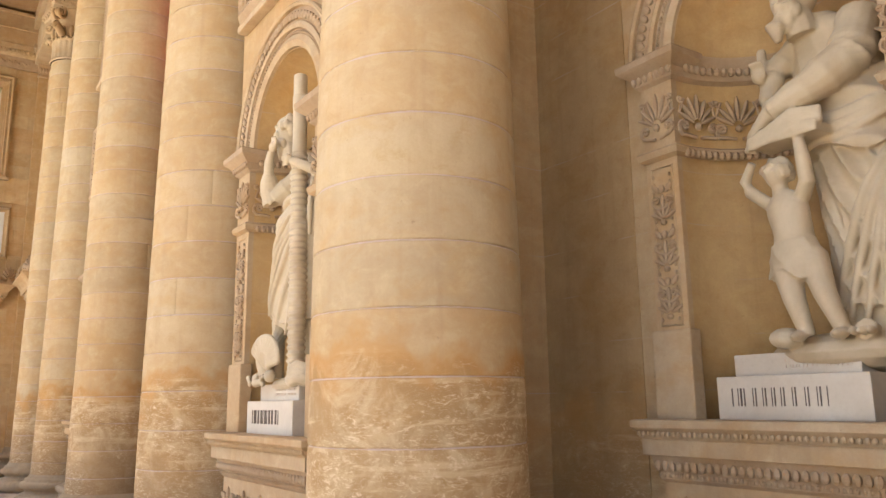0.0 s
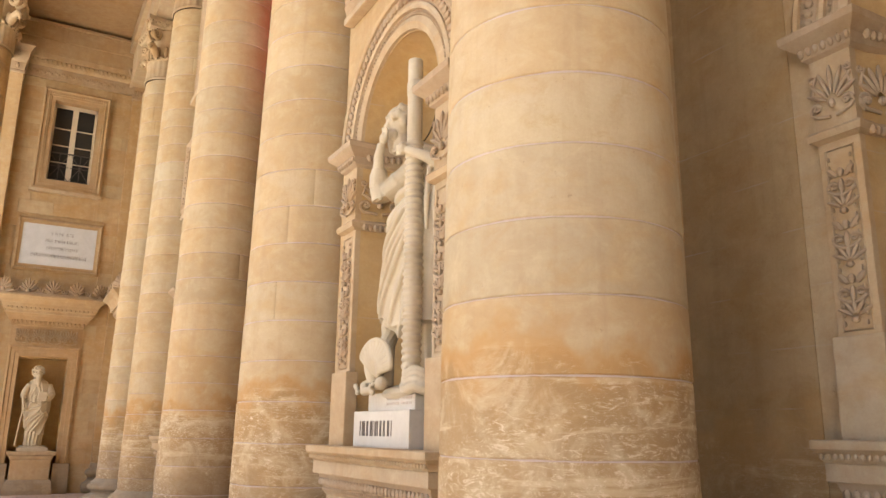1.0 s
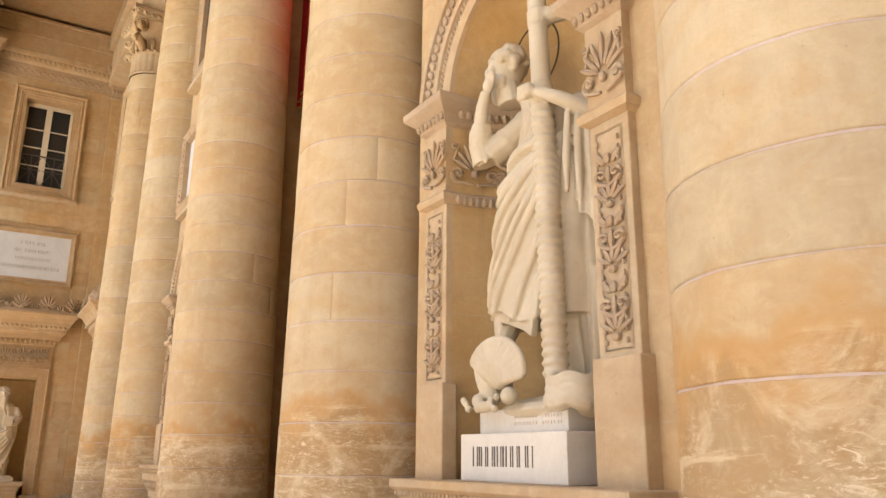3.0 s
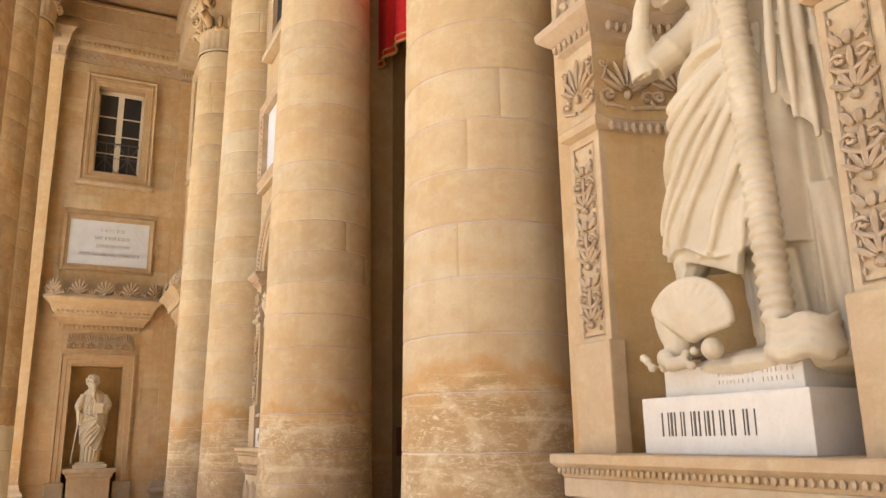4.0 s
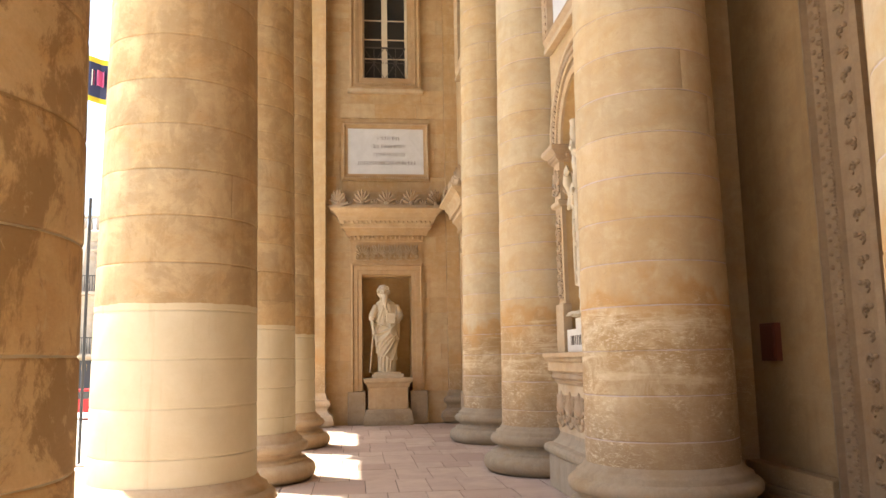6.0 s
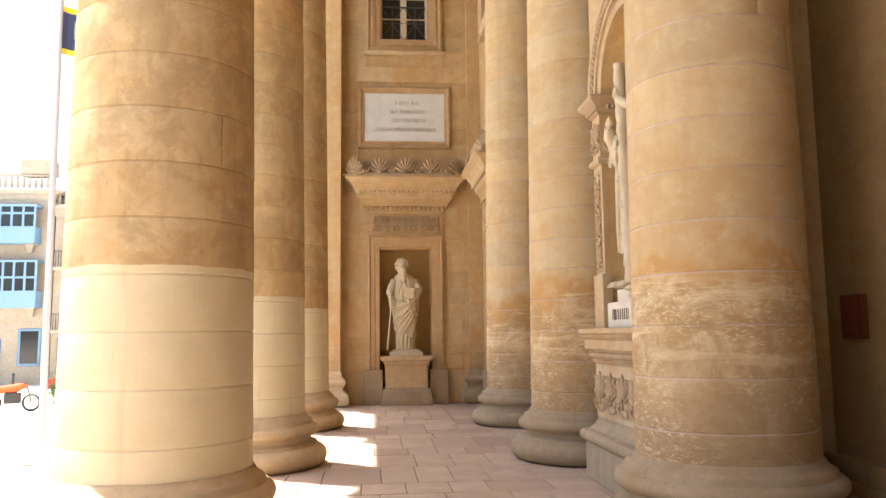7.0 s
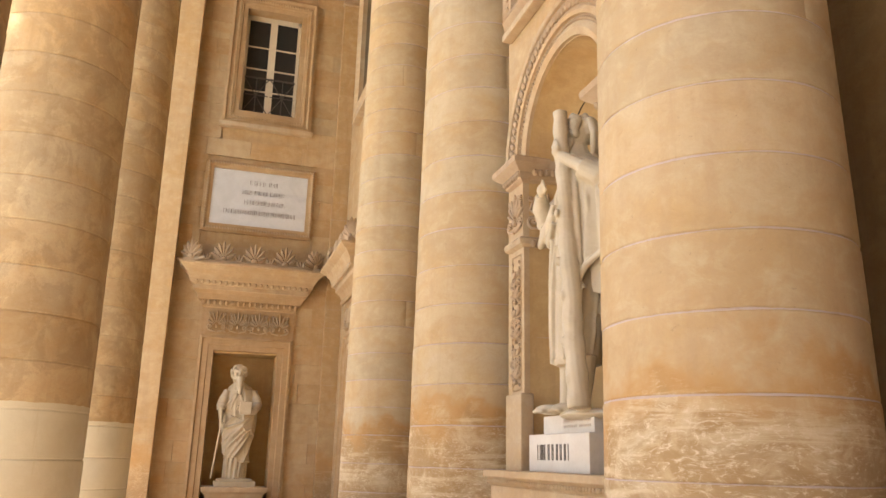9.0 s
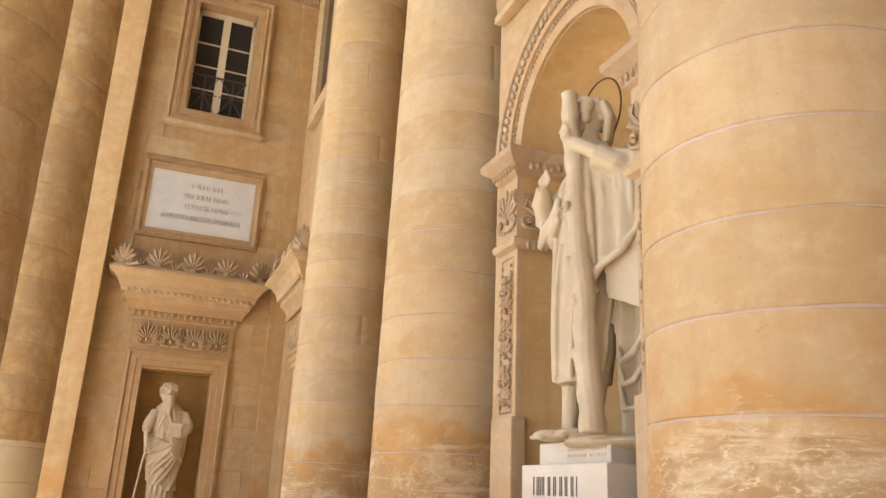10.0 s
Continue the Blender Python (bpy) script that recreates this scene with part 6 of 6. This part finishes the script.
flag = part("flag", cloth_strip(0.04, 0.95, 7.55, 8.2, 0, 0.18), plain("dark_blue_cloth", (0.05, 0.06, 0.12), 0.9), fp, "dark blue flag with yellow edges")
part("flag_edge", cloth_strip(0.04, 0.95, 7.45, 7.55, 0, 0.18), plain("yellow_cloth", (0.7, 0.55, 0.05), 0.9), flag)
part("flag_edge", cloth_strip(0.04, 0.95, 8.2, 8.3, 0, 0.18), bpy.data.materials["yellow_cloth"], flag)
part("flag_patch", cloth_strip(0.25, 0.55, 7.7, 8.0, -0.03, 0.06), M_SLAB, flag)
part("flag_patch", cloth_strip(0.55, 0.75, 7.66, 7.95, -0.03, 0.04), plain("pink_cloth", (0.6, 0.15, 0.3), 0.9), flag)

bp = thing("banner_pole", "slim pole with a long white hanging banner", "banner", pose(-6.75, 24.9, GZ))
part("pole", tube(bmesh.new(), [(0.3, 0, 0), (0.3, 0, 7.0)], 0.04, 8), M_IRON, bp)
bm = bmesh.new()
sheet(bm, [(-0.05, 0, 5.9), (0.32, 0, 6.3)], [(-0.35, 0, 3.0), (-0.02, 0, 3.6)], 0.06, 12, 1.6, 0.01)
part("cloth", bm, M_SLAB, bp)
cr = thing("car", "small red parked car at the edge of the square", "car", pose(-12.5, 43.0, GZ))
prof = [(-2.0, 0.35), (-2.0, 0.8), (-1.2, 0.9), (-0.7, 1.4), (0.8, 1.42), (1.4, 0.95), (2.0, 0.85), (2.05, 0.35)]
bm = bmesh.new()
sides = [[bm.verts.new((x, y, z)) for x, z in prof] for y in (-0.82, 0.82)]
for i in range(len(prof)):
    bm.faces.new((sides[0][i], sides[1][i], sides[1][(i + 1) % len(prof)], sides[0][(i + 1) % len(prof)]))
bm.faces.new(sides[0])
bm.faces.new(sides[1][::-1])
bmesh.ops.bevel(bm, geom=bm.edges[:], offset=0.06, segments=2, affect="EDGES")
part("body", bm, plain("red_car_paint", (0.5, 0.03, 0.03), 0.3), cr, smooth=False)
part("side_window", boxes((-0.95, 1.15, -0.835, -0.80, 0.98, 1.32), bev=0.01), M_GLASS, cr)
for x in (-1.3, 1.3):
    for y in (-0.78, 0.78):
        wh = part("wheel", lathe([(0.18, -0.1), (0.3, -0.1), (0.33, -0.05), (0.33, 0.05), (0.3, 0.1), (0.18, 0.1)], 20), M_IRON, cr)
        wh.matrix_basis = pose(x, y, 0.33, 90, 0, 0)
pl = thing("planter", "terracotta planter with a green shrub", "planter", pose(-9.4, 31.5, GZ))
part("pot", lathe([(0.3, 0.0), (0.42, 0.5), (0.46, 0.52), (0.46, 0.6), (0.38, 0.6)], 20), plain("terracotta", (0.42, 0.17, 0.08), 0.8), pl)
bm = bmesh.new()
rng = random.Random(3)
for i in range(420):
    d = Vector((rng.gauss(0, 1), rng.gauss(0, 1), rng.gauss(0, 1))).normalized() * rng.uniform(0.2, 0.62)
    c = Vector((0, 0, 1.05)) + d
    u, v = Vector((rng.gauss(0, 1), rng.gauss(0, 1), rng.gauss(0, 1))).normalized() * 0.08, Vector((rng.gauss(0, 1), rng.gauss(0, 1), rng.gauss(0, 1))).normalized() * 0.05
    bm.faces.new([bm.verts.new(c + p) for p in (u, v, -u, -v)])
part("leaves", bm, plain("green_leaf", (0.07, 0.12, 0.03), 0.6), pl)
part("stem", tube(bmesh.new(), [(0, 0, 0.4), (0.02, 0.01, 0.8), (0, 0, 1.2)], [0.04, 0.03, 0.015], 6), plain("bark", (0.12, 0.08, 0.05), 0.9), pl)
bo = part("bollard", lathe([(0.1, 0.0), (0.1, 0.1), (0.07, 0.14), (0.06, 0.85), (0.09, 0.9), (0.06, 1.0)], 14), M_IRON)
bo.location = (-17.2, 45.4, GZ)
tagged(bo, "black iron bollard at the pavement edge", "bollard")
mc = thing("motorcycle", "parked orange and black motorcycle on the square", "motorcycle", pose(-12.6, 34.8, GZ, 0, 0, 10))
for x in (-0.65, 0.65):
    wh = part("wheel", lathe([(0.24, -0.05), (0.3, -0.06), (0.33, 0.0), (0.3, 0.06), (0.24, 0.05), (0.24, -0.05)], 24, False), M_IRON, mc)
    wh.matrix_basis = pose(x, 0, 0.33, 90, 0, 0)
    part("spokes", boxes((x - 0.25, x + 0.25, -0.015, 0.015, 0.32, 0.34), (x - 0.01, x + 0.01, -0.015, 0.015, 0.08, 0.58)), M_IRON, mc)
bm = tube(bmesh.new(), [(-0.7, 0, 0.75), (-0.3, 0, 0.82), (0.1, 0, 0.85), (0.4, 0, 0.95), (0.5, 0, 0.9)], [0.08, 0.14, 0.16, 0.12, 0.05], 10)
part("tank_and_seat", bm, plain("orange_paint", (0.5, 0.1, 0.03), 0.4), mc)
part("engine", boxes((-0.25, 0.3, -0.15, 0.15, 0.3, 0.7), bev=0.05), M_IRON, mc)
part("fork", tube(bmesh.new(), [(0.65, 0, 0.33), (0.5, 0, 0.9), (0.42, 0, 1.05)], 0.03, 6), M_IRON, mc)
part("handlebar", tube(bmesh.new(), [(0.36, -0.35, 1.08), (0.42, 0, 1.05), (0.36, 0.35, 1.08)], 0.018, 6), M_IRON, mc)


# ---------------------------------------------------------------- floor slabs
rng = random.Random(77)
cache = {}
far = bmesh.new()
y = -8.9
row = 0
while y < END_Y:
    d = rng.choice((0.55, 0.75, 0.95, 1.3))
    d = min(d, END_Y - y)
    x = -3.38 - rng.uniform(0, 0.3)
    while x < 4.6:
        w = rng.choice((0.38, 0.44, 0.5, 0.62))
        key = (w, round(d, 2))
        if 8.6 < y and -1.4 < x < 3.2:
            if key not in cache:
                bm = boxes((0.004, w - 0.004, 0.004, d - 0.004, -0.03, 0.0), bev=0.006)
                me = bpy.data.meshes.new("slab")
                bm.to_mesh(me)
                bm.free()
                me.materials.append(M_FLOOR)
                cache[key] = me
            ob = new("slab", cache[key])
            ob.parent = floor
            ob.location = (x, y, rng.uniform(-0.003, 0.002))
        else:
            box(far, x + 0.004, x + w - 0.004, y + 0.004, y + d - 0.004, -0.03, -0.001)
        x += w
    y += d
    row += 1
tagged(part("slab_field", far, M_FLOOR, floor), kind="stuff")
